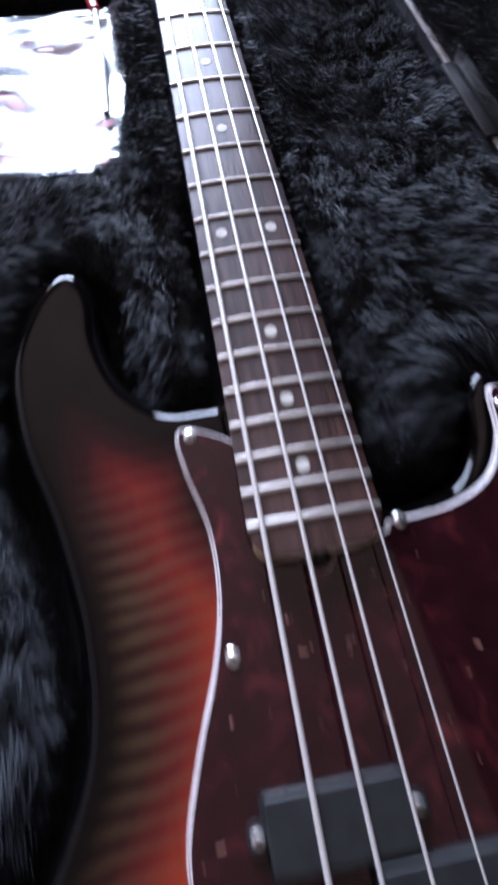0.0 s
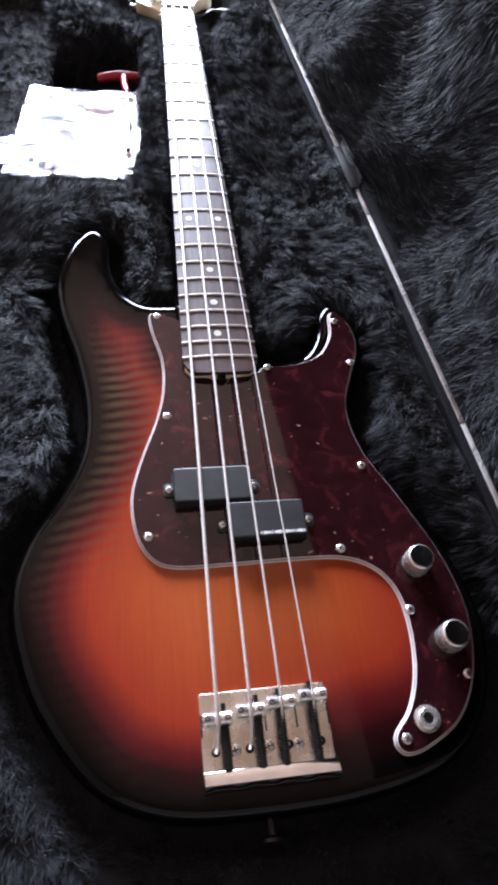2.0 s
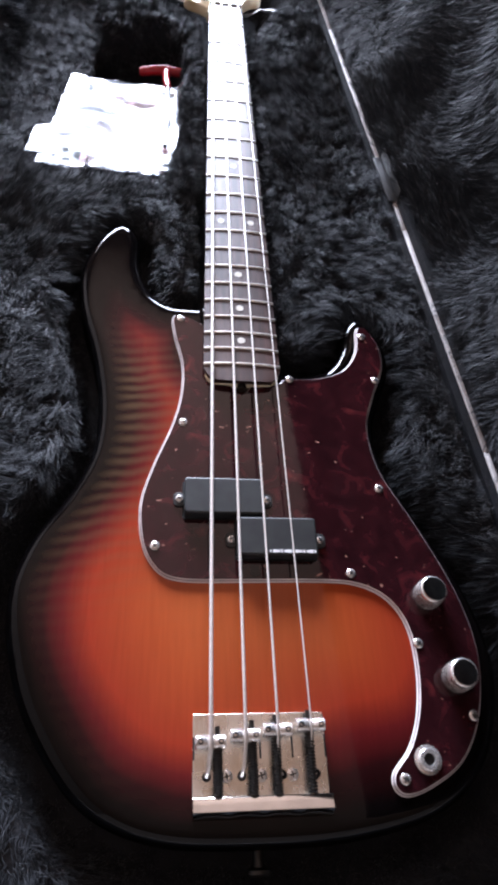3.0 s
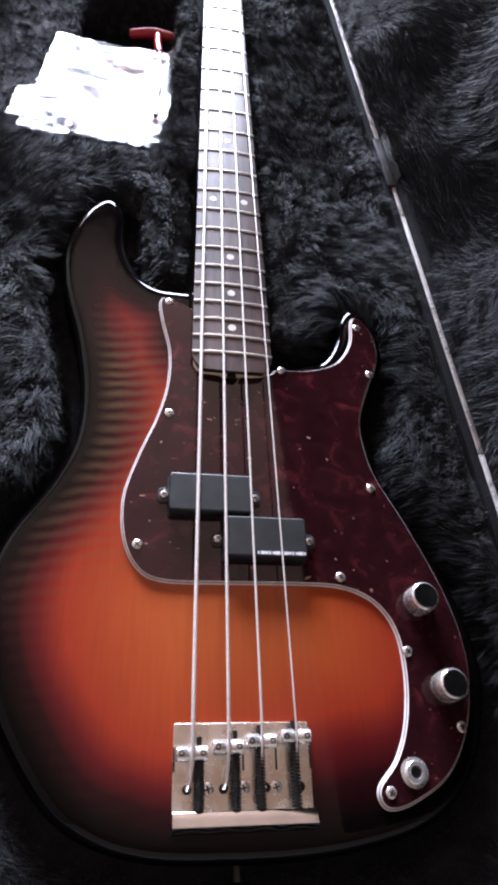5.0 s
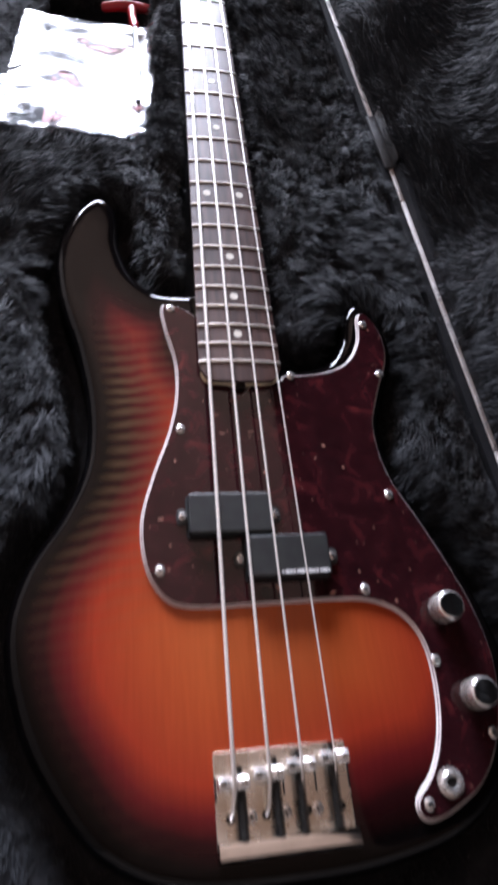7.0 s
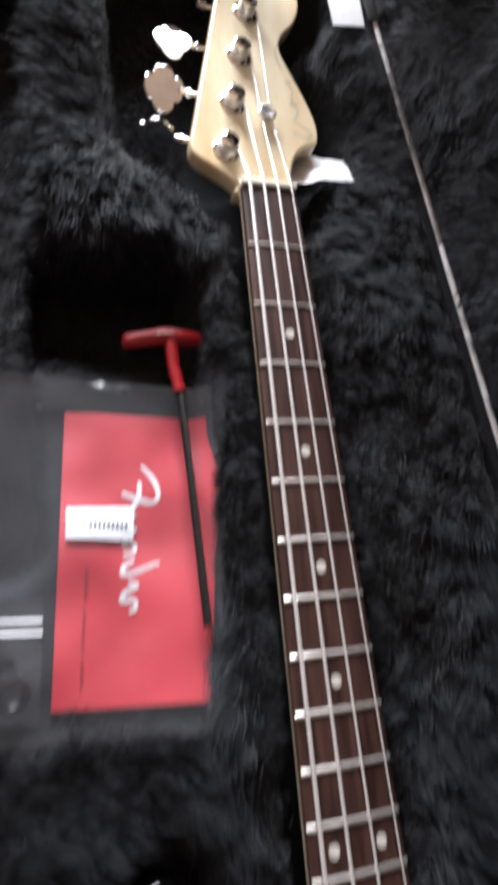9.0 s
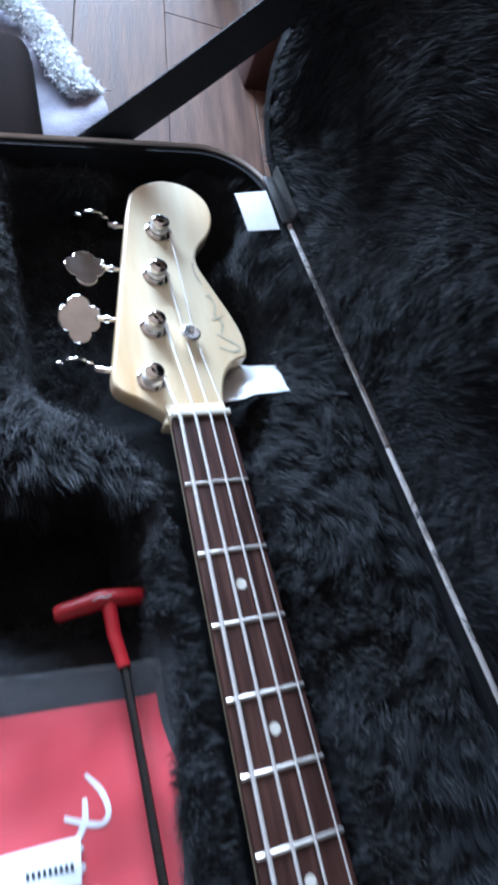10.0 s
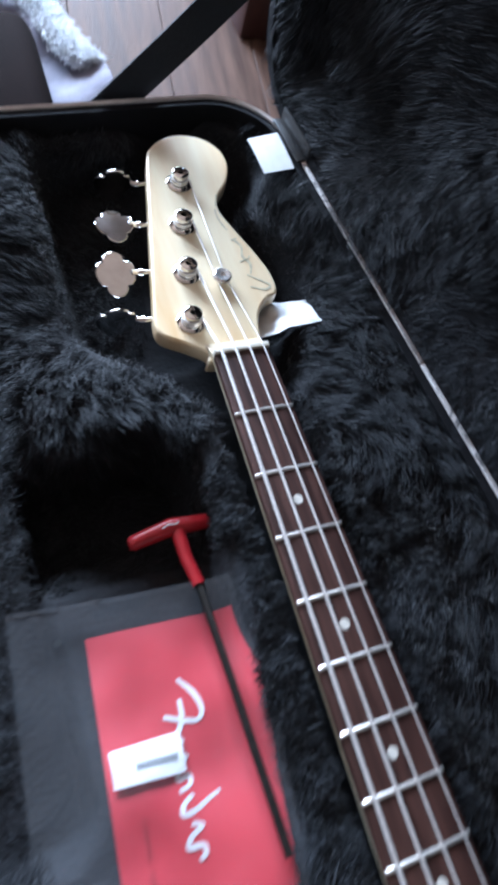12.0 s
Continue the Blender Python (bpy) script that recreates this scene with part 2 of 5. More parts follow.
M_TOLEX = material("black_tolex", (0.012, 0.012, 0.014), 0.7, spec=0.12, second=(0.010, 0.010, 0.011), scale=80, bump=0.8, bump_scale=700)
M_ALU = material("aluminium_trim", (0.84, 0.80, 0.77), 0.42, 0.3, second=(0.66, 0.61, 0.58), scale=45, rough_var=0.1, bump=0.1, bump_scale=300)
M_HINGE = material("black_painted_hinge", (0.016, 0.016, 0.018), 0.45, second=(0.030, 0.028, 0.026), scale=120, mix=(0.45, 0.75))
M_STRAP = material("black_woven_strap", (0.013, 0.015, 0.020), 0.75, second=(0.008, 0.009, 0.012), scale=300, bump=1.0, bump_scale=900)
M_RED_PAPER = material("red_booklet_paper", (0.54, 0.036, 0.050), 0.5, second=(0.42, 0.024, 0.036), scale=18, bump=0.3, bump_scale=45)
M_WHITE_PAPER = material("white_paper", (0.80, 0.80, 0.80), 0.6, second=(0.70, 0.70, 0.71), scale=60, bump=0.2, bump_scale=120)
M_INK = material("black_ink", (0.03, 0.03, 0.035), 0.6)
M_RED_INK = material("dark_red_ink", (0.40, 0.03, 0.04), 0.6)
M_RED_PLASTIC = material("red_handle_plastic", (0.46, 0.020, 0.028), 0.30, second=(0.36, 0.014, 0.02), scale=90, bump=0.1, bump_scale=300)
M_FLOOR = material("brown_floor_board", (0.135, 0.078, 0.053), 0.6, second=(0.058, 0.030, 0.020), spec=0.15, scale=6, stretch=(11, 1, 1), bump=0.4, bump_scale=60, rough_var=0.1, per_piece=0.2)
M_GROOVE = material("floor_joint", (0.05, 0.032, 0.024), 0.9, spec=0.1)
M_WALL = material("warm_wall_paint", (0.32, 0.27, 0.23), 0.8, second=(0.28, 0.235, 0.20), scale=3, bump=0.15, bump_scale=160)
M_CEIL = material("ceiling_paint", (0.26, 0.178, 0.125), 0.9, second=(0.22, 0.15, 0.105), scale=4, bump=0.1, bump_scale=120)
M_FRAME = material("white_window_frame", (0.78, 0.78, 0.77), 0.4, second=(0.70, 0.70, 0.69), scale=12)
M_SOFA = material("dark_brown_upholstery", (0.011, 0.0058, 0.005), 0.9, spec=0.04, second=(0.006, 0.0035, 0.003), scale=9, bump=0.4, bump_scale=300)
M_THROW = material("lavender_grey_throw", (0.30, 0.285, 0.35), 0.9, second=(0.23, 0.22, 0.28), scale=40, bump=0.8, bump_scale=400, sheen=0.3)
M_FRINGE = material("white_fleece_edge", (0.90, 0.92, 0.94), 1.0, spec=0.05, second=(0.82, 0.84, 0.87), scale=60, sheen=0.3)
M_DARK_WOOD = material("dark_red_wood", (0.060, 0.022, 0.018), 0.45, second=(0.035, 0.013, 0.011), scale=10, stretch=(6, 1, 1))


# ---- mesh helpers ----
def mesh_of(name, verts, faces, mat, smooth=False):
    me = bpy.data.meshes.new(name)
    me.from_pydata([tuple(v) for v in verts], [], faces)
    me.materials.append(mat)
    if smooth:
        me.polygons.foreach_set("use_smooth", [True] * len(me.polygons))
    me.update()
    return me


def put_part(name, me, parent=None, label=""):
    ob = new(name, me)
    ob.parent = parent
    if label:
        ob["label"] = label
    return ob


def part(name, bm, mat, parent=None, label="", smooth=True, angle=35):
    me = bpy.data.meshes.new(name)
    bmesh.ops.recalc_face_normals(bm, faces=bm.faces[:])
    if smooth:
        lim = math.cos(radians(angle))
        for f in bm.faces:
            f.smooth = len(f.verts) < 12
        for e in bm.edges:
            if len(e.link_faces) == 2 and e.link_faces[0].normal.dot(e.link_faces[1].normal) < lim:
                e.smooth = False
    bm.to_mesh(me)
    bm.free()
    me.materials.append(mat)
    return put_part(name, me, parent, label)


def thing(name, label, category, at=(0, 0, 0), group="", kind=""):
    ob = new(name)
    ob.location = at
    ob.empty_display_size = 0.02
    return tagged(ob, label, category, group, kind)


def box(sx, sy, sz, m=Matrix(), bevel=0.0, segs=2, bm=None):
    bm2 = bmesh.new()
    bmesh.ops.create_cube(bm2, size=1.0, matrix=Matrix.Diagonal((sx, sy, sz, 1)))
    if bevel:
        bmesh.ops.bevel(bm2, geom=bm2.edges[:], offset=bevel, segments=segs, affect="EDGES", profile=0.5)
    bmesh.ops.transform(bm2, matrix=m, verts=bm2.verts[:])
    return bm2


def join(*bms):
    """All the given meshes in one."""
    out = bmesh.new()
    for b in bms:
        me = bpy.data.meshes.new("tmp")
        b.to_mesh(me)
        out.from_mesh(me)
        b.free()
        bpy.data.meshes.remove(me)
    return out


def lathe(profile, n=32, m=Matrix()):
    """A turned shape about z from (radius, height) pairs."""
    bm = bmesh.new()
    rings = []
    for r, z in profile:
        rings.append([bm.verts.new((r * math.cos(2 * math.pi * k / n), r * math.sin(2 * math.pi * k / n), z)) for k in range(n)] if r > 1e-6 else [bm.verts.new((0, 0, z))])
    for a, b in zip(rings, rings[1:]):
        for k in range(n):
            j = (k + 1) % n
            if len(a) == 1 and len(b) == 1:
                continue
            if len(a) == 1:
                bm.faces.new((a[0], b[k], b[j]))
            elif len(b) == 1:
                bm.faces.new((a[k], a[j], b[0]))
            else:
                bm.faces.new((a[k], a[j], b[j], b[k]))
    bmesh.ops.transform(bm, matrix=m, verts=bm.verts[:])
    return bm


def tube(points, radius, n=8, caps=True):
    """A round bar along points; radius may be a list."""
    pts = [Vector(p) for p in points]
    rad = radius if isinstance(radius, (list, tuple)) else [radius] * len(pts)
    bm = bmesh.new()
    rings = []
    for i, p in enumerate(pts):
        d = (pts[min(i + 1, len(pts) - 1)] - pts[max(i - 1, 0)]).normalized()
        up = Vector((0, 0, 1)) if abs(d.z) < 0.9 else Vector((1, 0, 0))
        a = d.cross(up).normalized()
        b = a.cross(d)
        rings.append([bm.verts.new(p + rad[i] * (a * math.cos(2 * math.pi * k / n) + b * math.sin(2 * math.pi * k / n))) for k in range(n)])
    for r, s in zip(rings, rings[1:]):
        for k in range(n):
            bm.faces.new((r[k], r[(k + 1) % n], s[(k + 1) % n], s[k]))
    if caps:
        bm.faces.new(rings[0][::-1])
        bm.faces.new(rings[-1])
    return bm


def spline(ctrl, per=8, closed=True):
    """A smooth curve through a few control points."""
    c = np.array(ctrl, float)
    n = len(c)
    out = []
    for i in range(n if closed else n - 1):
        g = (lambda k: c[k % n]) if closed else (lambda k: c[min(max(k, 0), n - 1)])
        p0, p1, p2, p3 = g(i - 1), g(i), g(i + 1), g(i + 2)
        for k in range(per):
            t = k / per
            out.append(0.5 * (2 * p1 + (p2 - p0) * t + (2 * p0 - 5 * p1 + 4 * p2 - p3) * t * t + (3 * p1 - p0 - 3 * p2 + p3) * t ** 3))
    if not closed:
        out.append(c[-1])
    return np.array(out)


def even(poly, step):
    """A closed outline resampled at even steps, running anticlockwise."""
    p = np.vstack([poly, poly[:1]])
    d = np.concatenate([[0], np.cumsum(np.linalg.norm(np.diff(p, axis=0), axis=1))])
    n = int(d[-1] / step)
    t = np.linspace(0, d[-1], n, endpoint=False)
    q = np.stack([np.interp(t, d, p[:, 0]), np.interp(t, d, p[:, 1])], 1)
    area = np.sum(q[:, 0] * np.roll(q[:, 1], -1) - q[:, 1] * np.roll(q[:, 0], -1))
    return q if area > 0 else q[::-1]


def inset(poly, d):
    """The outline moved inwards by d, along smoothed normals."""
    t = np.roll(poly, -2, 0) - np.roll(poly, 2, 0)
    n = np.stack([-t[:, 1], t[:, 0]], 1)
    n /= np.linalg.norm(n, axis=1)[:, None] + 1e-12
    return poly + n * d


def sdf(px, py, poly):
    """Signed distance to a closed outline, negative inside."""
    px, py = np.asarray(px, float).ravel(), np.asarray(py, float).ravel()
    best = np.full(px.shape, 1e9)
    inside = np.zeros(px.shape, bool)
    q = np.roll(poly, -1, 0)
    for (ax, ay), (bx, by) in zip(poly, q):
        ex, ey = bx - ax, by - ay
        t = np.clip(((px - ax) * ex + (py - ay) * ey) / (ex * ex + ey * ey + 1e-15), 0, 1)
        best = np.minimum(best, (px - ax - t * ex) ** 2 + (py - ay - t * ey) ** 2)
        if ay != by:
            inside ^= ((ay > py) != (by > py)) & (px < (bx - ax) * (py - ay) / (by - ay) + ax)
    return np.where(inside, -1, 1) * np.sqrt(best)


def slab(poly, z0, z1, top_r=0.0, bottom_r=0.0, segs=4):
    """A plate with the outline poly and rounded upper and lower edges."""
    rings = []
    for k in range(segs + 1):
        a = math.pi / 2 * k / segs
        if bottom_r or k == segs:
            rings.append((bottom_r * (1 - math.sin(a)), z0 + bottom_r * (1 - math.cos(a))))
    for k in range(segs + 1):
        a = math.pi / 2 * k / segs
        if top_r or k == 0:
            rings.append((top_r * (1 - math.cos(a)), z1 - top_r * (1 - math.sin(a))))
    bm = bmesh.new()
    prev = None
    for d, z in rings:
        ring = [bm.verts.new((x, y, z)) for x, y in inset(poly, d)]
        if prev:
            for i in range(len(ring)):
                j = (i + 1) % len(ring)
                bm.faces.new((prev[i], prev[j], ring[j], ring[i]))
        else:
            bm.faces.new(ring[::-1])
        prev = ring
    bm.faces.new(prev)
    return bm


def strands(roots, tips, width, bend, mat, name, seed=1, out=(0.0, 0.0, 1.0)):
    """Many tapering fibres, each a bent blade whose face looks outwards, in one mesh."""
    rng = np.random.default_rng(seed)
    n = len(roots)
    d = tips - roots
    unit = d / (np.linalg.norm(d, axis=1)[:, None] + 1e-9)
    side = np.cross(unit, np.broadcast_to(np.asarray(out, float), d.shape) + rng.normal(0, 0.42, (n, 3)))
    side *= np.where(np.sum(np.cross(side, d) * out, 1) < 0, -1.0, 1.0)[:, None]
    side /= np.linalg.norm(side, axis=1)[:, None] + 1e-9
    w = (width * rng.uniform(0.6, 1.3, n))[:, None]
    mid = roots + d * 0.55 + bend
    v = np.stack([roots - side * w, roots + side * w, mid + side * w * 0.8, mid - side * w * 0.8, tips], 1).reshape(-1, 3)
    base = np.arange(n)[:, None] * 5
    quads = (base + np.array([[0, 1, 2, 3]])).ravel()
    tris = (base + np.array([[3, 2, 4]])).ravel()
    loops = np.concatenate([quads, tris]).astype(np.int32)
    starts = np.concatenate([np.arange(n) * 4, n * 4 + np.arange(n) * 3]).astype(np.int32)
    totals = np.concatenate([np.full(n, 4), np.full(n, 3)]).astype(np.int32)
    me = bpy.data.meshes.new(name)
    me.vertices.add(len(v))
    me.vertices.foreach_set("co", v.astype(np.float32).ravel())
    me.loops.add(len(loops))
    me.loops.foreach_set("vertex_index", loops)
    me.polygons.add(len(starts))
    me.polygons.foreach_set("loop_start", starts)
    me.polygons.foreach_set("loop_total", totals)
    me.polygons.foreach_set("use_smooth", np.ones(len(starts), bool))
    me.materials.append(mat)
    me.update(calc_edges=True)
    return me


# ---- measures of the instrument ----
SCALE_LEN, ZB = 0.8636, 0.12          # string length; height of the body's top
FB, PG = ZB + 0.0115, ZB + 0.003      # fretboard's and pickguard's upper faces


def fret_y(n):
    return SCALE_LEN * 2 ** (-n / 12)


def neck_half(y):
    return 0.0206 + (SCALE_LEN - y) * (0.0312 - 0.0206) / (SCALE_LEN - fret_y(20))


BODY = even(spline([(-0.0235, 0.3455), (-0.030, 0.3455), (-0.042, 0.3450), (-0.062, 0.3475), (-0.080, 0.366), (-0.0885, 0.394), (-0.0890, 0.418), (-0.0930, 0.436), (-0.1025, 0.4455), (-0.1145, 0.4425), (-0.1285, 0.422), (-0.139, 0.385),
                    (-0.136, 0.340), (-0.122, 0.290), (-0.113, 0.240), (-0.114, 0.195), (-0.128, 0.158), (-0.149, 0.123), (-0.159, 0.085), (-0.155, 0.048),
                    (-0.138, 0.005), (-0.104, -0.039), (-0.060, -0.059), (0.000, -0.0635), (0.060, -0.061), (0.112, -0.049), (0.146, -0.022), (0.163, 0.020), (0.164, 0.055),
                    (0.152, 0.098), (0.130, 0.143), (0.112, 0.182), (0.108, 0.222), (0.119, 0.255), (0.131, 0.286), (0.129, 0.316), (0.116, 0.337), (0.1045, 0.342),
                    (0.095, 0.329), (0.088, 0.303), (0.074, 0.283), (0.050, 0.2745), (0.034, 0.276), (0.029, 0.285), (0.0, 0.288), (-0.025, 0.292), (-0.0235, 0.310), (-0.0235, 0.337)], 8), 0.003)
GUARD = even(spline([(-0.0272, 0.3170), (-0.049, 0.3305), (-0.0575, 0.327), (-0.0555, 0.306), (-0.049, 0.276), (-0.0495, 0.245), (-0.056, 0.216), (-0.068, 0.183), (-0.0768, 0.150),
                     (-0.0745, 0.119), (-0.064, 0.099), (-0.047, 0.0915), (-0.010, 0.0910), (0.045, 0.0915), (0.073, 0.0895), (0.093, 0.080), (0.1045, 0.062), (0.107, 0.036),
                     (0.103, 0.008), (0.094, -0.013), (0.0815, -0.027), (0.081, -0.036), (0.088, -0.0405), (0.103, -0.037), (0.126, -0.024), (0.142, -0.002), (0.151, 0.026), (0.1525, 0.055),
                     (0.144, 0.093), (0.124, 0.141), (0.1055, 0.181), (0.101, 0.220), (0.111, 0.253), (0.123, 0.283), (0.1235, 0.307), (0.115, 0.326),
                     (0.1075, 0.3285), (0.1035, 0.322), (0.100, 0.299), (0.087, 0.279), (0.064, 0.269), (0.036, 0.2665), (0.032, 0.2625), (0.016, 0.2575), (0.007, 0.2570), (0.002, 0.2500), (-0.003, 0.2500),
                     (-0.009, 0.2570), (-0.022, 0.2590), (-0.0272, 0.266), (-0.0272, 0.292)], 6), 0.0022)
HEAD = even(spline([(-0.0206, 0.864), (-0.021, 0.872), (-0.034, 0.882), (-0.0495, 0.892), (-0.0525, 0.903), (-0.048, 0.925), (-0.0325, 0.995), (-0.0165, 1.066), (-0.009, 1.081), (0.004, 1.091), (0.020, 1.095), (0.039, 1.090),
                    (0.051, 1.076), (0.053, 1.058), (0.046, 1.038), (0.033, 1.021), (0.0295, 1.006), (0.036, 0.985), (0.046, 0.958), (0.0515, 0.936), (0.050, 0.919), (0.040, 0.914),
                    (0.030, 0.903), (0.0245, 0.888), (0.0225, 0.872), (0.0206, 0.864)], 7), 0.0022)

# ---- measures of the case: along its hinge side (s) and away from it (w) ----
HINGE, UX, UY = (0.209, 0.0), -0.0877, 0.9961
S0, S1, W1, RIM_Z, WALL_T = -0.135, 1.14, 0.487, 0.133, 0.009


def case_xy(s, w):
    return HINGE[0] + s * UX - w * UY, HINGE[1] + s * UY + w * UX


CASE_M = Matrix(((UX, -UY, 0, HINGE[0]), (UY, UX, 0, HINGE[1]), (0, 0, 1, 0), (0, 0, 0, 1)))


def rounded_rect(x0, y0, x1, y1, r, n=8):
    out = []
    for cx, cy, a0 in ((x1 - r, y1 - r, 0), (x0 + r, y1 - r, 90), (x0 + r, y0 + r, 180), (x1 - r, y0 + r, 270)):
        for k in range(n + 1):
            a = radians(a0 + 90 * k / n)
            out.append((cx + r * math.cos(a), cy + r * math.sin(a)))
    return np.array(out)


# ---- room ----
RX0, RX1, RY0, RY1, RZ = -2.5, 2.5, -2.6, 3.3, 2.45
tagged(part("floor", box(RX1 - RX0 + 0.4, RY1 - RY0 + 0.4, 0.08, pose(0, (RY0 + RY1) / 2, -0.0642)), M_GROOVE, smooth=False), "brown wooden board floor under the open case", "floor", kind="structure")
tagged(part("ceiling", box(RX1 - RX0 + 0.4, RY1 - RY0 + 0.4, 0.1, pose(0, (RY0 + RY1) / 2, RZ + 0.05)), M_CEIL, smooth=False), "plain painted ceiling of the room", "ceiling", kind="structure")
for nm, sx, sy, x, y in (("wall_south", RX1 - RX0, 0.12, 0, RY0 - 0.06), ("wall_east", 0.12, RY1 - RY0 + 0.24, RX1 + 0.06, (RY0 + RY1) / 2),
                         ("wall_west", 0.12, RY1 - RY0 + 0.24, RX0 - 0.06, (RY0 + RY1) / 2)):
    tagged(part(nm, box(sx, sy, RZ + 0.012, pose(x, y, RZ / 2 - 0.006)), M_WALL, smooth=False), "plain warm painted room wall", "wall", kind="structure")
# unseen wall made thick: its deep opening keeps lamp light off the near ceiling
bits = [box(WIN_X0 - RX0, 0.36, RZ + 0.012, pose((WIN_X0 + RX0) / 2, RY1 + 0.18, RZ / 2 - 0.006)), box(RX1 - WIN_X1, 0.36, RZ + 0.012, pose((WIN_X1 + RX1) / 2, RY1 + 0.18, RZ / 2 - 0.006)),
        box(WIN_X1 - WIN_X0, 0.36, WIN_Z0 + 0.012, pose((WIN_X0 + WIN_X1) / 2, RY1 + 0.18, WIN_Z0 / 2 - 0.006)), box(WIN_X1 - WIN_X0, 0.36, RZ - WIN_Z1, pose((WIN_X0 + WIN_X1) / 2, RY1 + 0.18, (RZ + WIN_Z1) / 2))]
tagged(part("wall_north", join(*bits), M_WALL, smooth=False), "painted room wall with a window opening", "wall", kind="structure")
window = tagged(thing("window_1", "white framed window that lets in daylight", "window", ((WIN_X0 + WIN_X1) / 2, RY1, WIN_Z0), kind="structure"))
for x, z, sx, sz in ((0, 0.02, 2.3, 0.05), (0, WIN_Z1 - WIN_Z0 - 0.02, 2.3, 0.05), (-1.13, (WIN_Z1 - WIN_Z0) / 2, 0.05, WIN_Z1 - WIN_Z0 - 0.09), (1.13, (WIN_Z1 - WIN_Z0) / 2, 0.05, WIN_Z1 - WIN_Z0 - 0.09)):
    part("window_frame", box(sx, 0.05, sz, pose(x, 0.26, z), 0.004), M_FRAME, window)

# ---- low dark pad, throw, stool beyond the case; pad and stool are guesses ----
# low pad stands in for dark brown furniture of unknown kind
cushion = thing("furniture_stand_in_pad", "low dark brown pad standing in for unidentified furniture", "cushion", (-0.43, 1.275, -0.012))
part("pad", box(0.74, 0.20, 0.07, pose(0, 0, 0.035), 0.022, 4), M_SOFA, cushion)
part("piping", tube([(0.368 * a, 0.098 * b, 0.045) for a, b in ((-1, -0.8), (-1, 0.8), (-0.97, 1), (0.97, 1), (1, 0.8), (1, -0.8), (0.97, -1), (-0.97, -1), (-1, -0.8))], 0.004, 8), M_SOFA, cushion)
throw = thing("throw_blanket", "lavender grey throw with fluffy white edge lying on floor", "blanket", (-0.02, 1.40, 0))
rng = np.random.default_rng(5)


def throw_z(x, y):
    return 0.004 + 0.006 * math.sin(31 * x + 11 * y) + 0.005 * math.sin(47 * y - 19 * x) + 0.01 * noise.noise(Vector((x * 14, y * 14, 3)))


edge_line = spline([(0.036, -0.21), (0.034, -0.085), (0.012, -0.035), (-0.006, 0.03), (-0.035, 0.075), (-0.075, 0.105)], 10, closed=False)
bm = bmesh.new()
rows_ = []
for ex, ey in edge_line:
    row = []
    for k in range(16):
        x = ex - 0.014 * k
        row.append(bm.verts.new((x, ey - 0.004 * k, max(0.003, 0.012 + throw_z(x, ey)))))
    rows_.append(row)
for a, b in zip(rows_, rows_[1:]):
    for k in range(15):
        bm.faces.new((a[k], a[k + 1], b[k + 1], b[k]))
ext = bmesh.ops.extrude_face_region(bm, geom=bm.faces[:])
for v in ext["geom"]:
    if isinstance(v, bmesh.types.BMVert):
        v.co.z = -0.011
part("cloth", bm, M_THROW, throw)
n = 30000
pick = edge_line[rng.integers(14, len(edge_line), n)] + rng.normal(0, 0.0035, (n, 2))
off = rng.uniform(0, 1, n) ** 1.3
roots = np.stack([pick[:, 0] - off * 0.026, pick[:, 1] - off * 0.007, np.full(n, 0.014) + 0.012 * np.sin(off * 3)], 1)
tips = roots + np.stack([rng.normal(0.004, 0.004, n), rng.normal(-0.002, 0.004, n), rng.uniform(0.002, 0.008, n)], 1)
fr = put_part("fleece_edge", strands(roots, tips, 0.0007, np.array([0, 0, 0.002]), M_FRINGE, "fleece_edge", 6), throw, "fluffy white fleece edge")
fr["kind"] = "stuff"
# whole stool is a guess for an unidentified red-brown patch; its seat is unseen
stool = thing("guessed_stool", "dark reddish stool guessed for an unidentified dark patch on floor", "stool", (0.30, 1.56, 0))
for x in (-0.055, 0.24):
    for y in (-0.10, 0.19):
        part("leg", box(0.05, 0.05, 0.362, pose(x, y, 0.169), 0.004), M_DARK_WOOD, stool)
part("seat", box(0.36, 0.36, 0.03, pose(0.0925, 0.045, 0.363), 0.006), M_DARK_WOOD, stool)


# ---- case ----
case = thing("instrument_case", "open black hardshell bass case lined with black plush", "instrument case", (0.05, 0.5, -0.012))
CI = Matrix.Translation((-0.05, -0.5, 0.012))
outer = even(rounded_rect(S0, 0, S1, W1, 0.062, 10), 0.012)
inner = inset(outer, WALL_T)


def ring_wall(o, i, z0, z1, m):
    bm = bmesh.new()
    loops = [[bm.verts.new((x, y, z)) for x, y in p] for p, z in ((o, z0), (o, z1), (i, z1), (i, z0))]
    for a, b in zip(loops, loops[1:] + loops[:1]):
        for k in range(len(a)):
            j = (k + 1) % len(a)
            bm.faces.new((a[k], a[j], b[j], b[k]))
    bmesh.ops.transform(bm, matrix=m, verts=bm.verts[:])
    return bm


shell = ring_wall(outer, inner, -0.006, RIM_Z - 0.003, Matrix())
bottom = slab(outer, -0.012, 0.004, 0, 0.006)
both = join(shell, bottom)
bmesh.ops.transform(both, matrix=CI @ CASE_M, verts=both.verts[:])
part("shell", both, M_TOLEX, case, "black textured vinyl shell")

# aluminium trim along the rim, in lengths with hinges between them on the hinge side
HINGES = [(1.046, 1.099), (0.492, 0.563), (0.02, 0.09)]


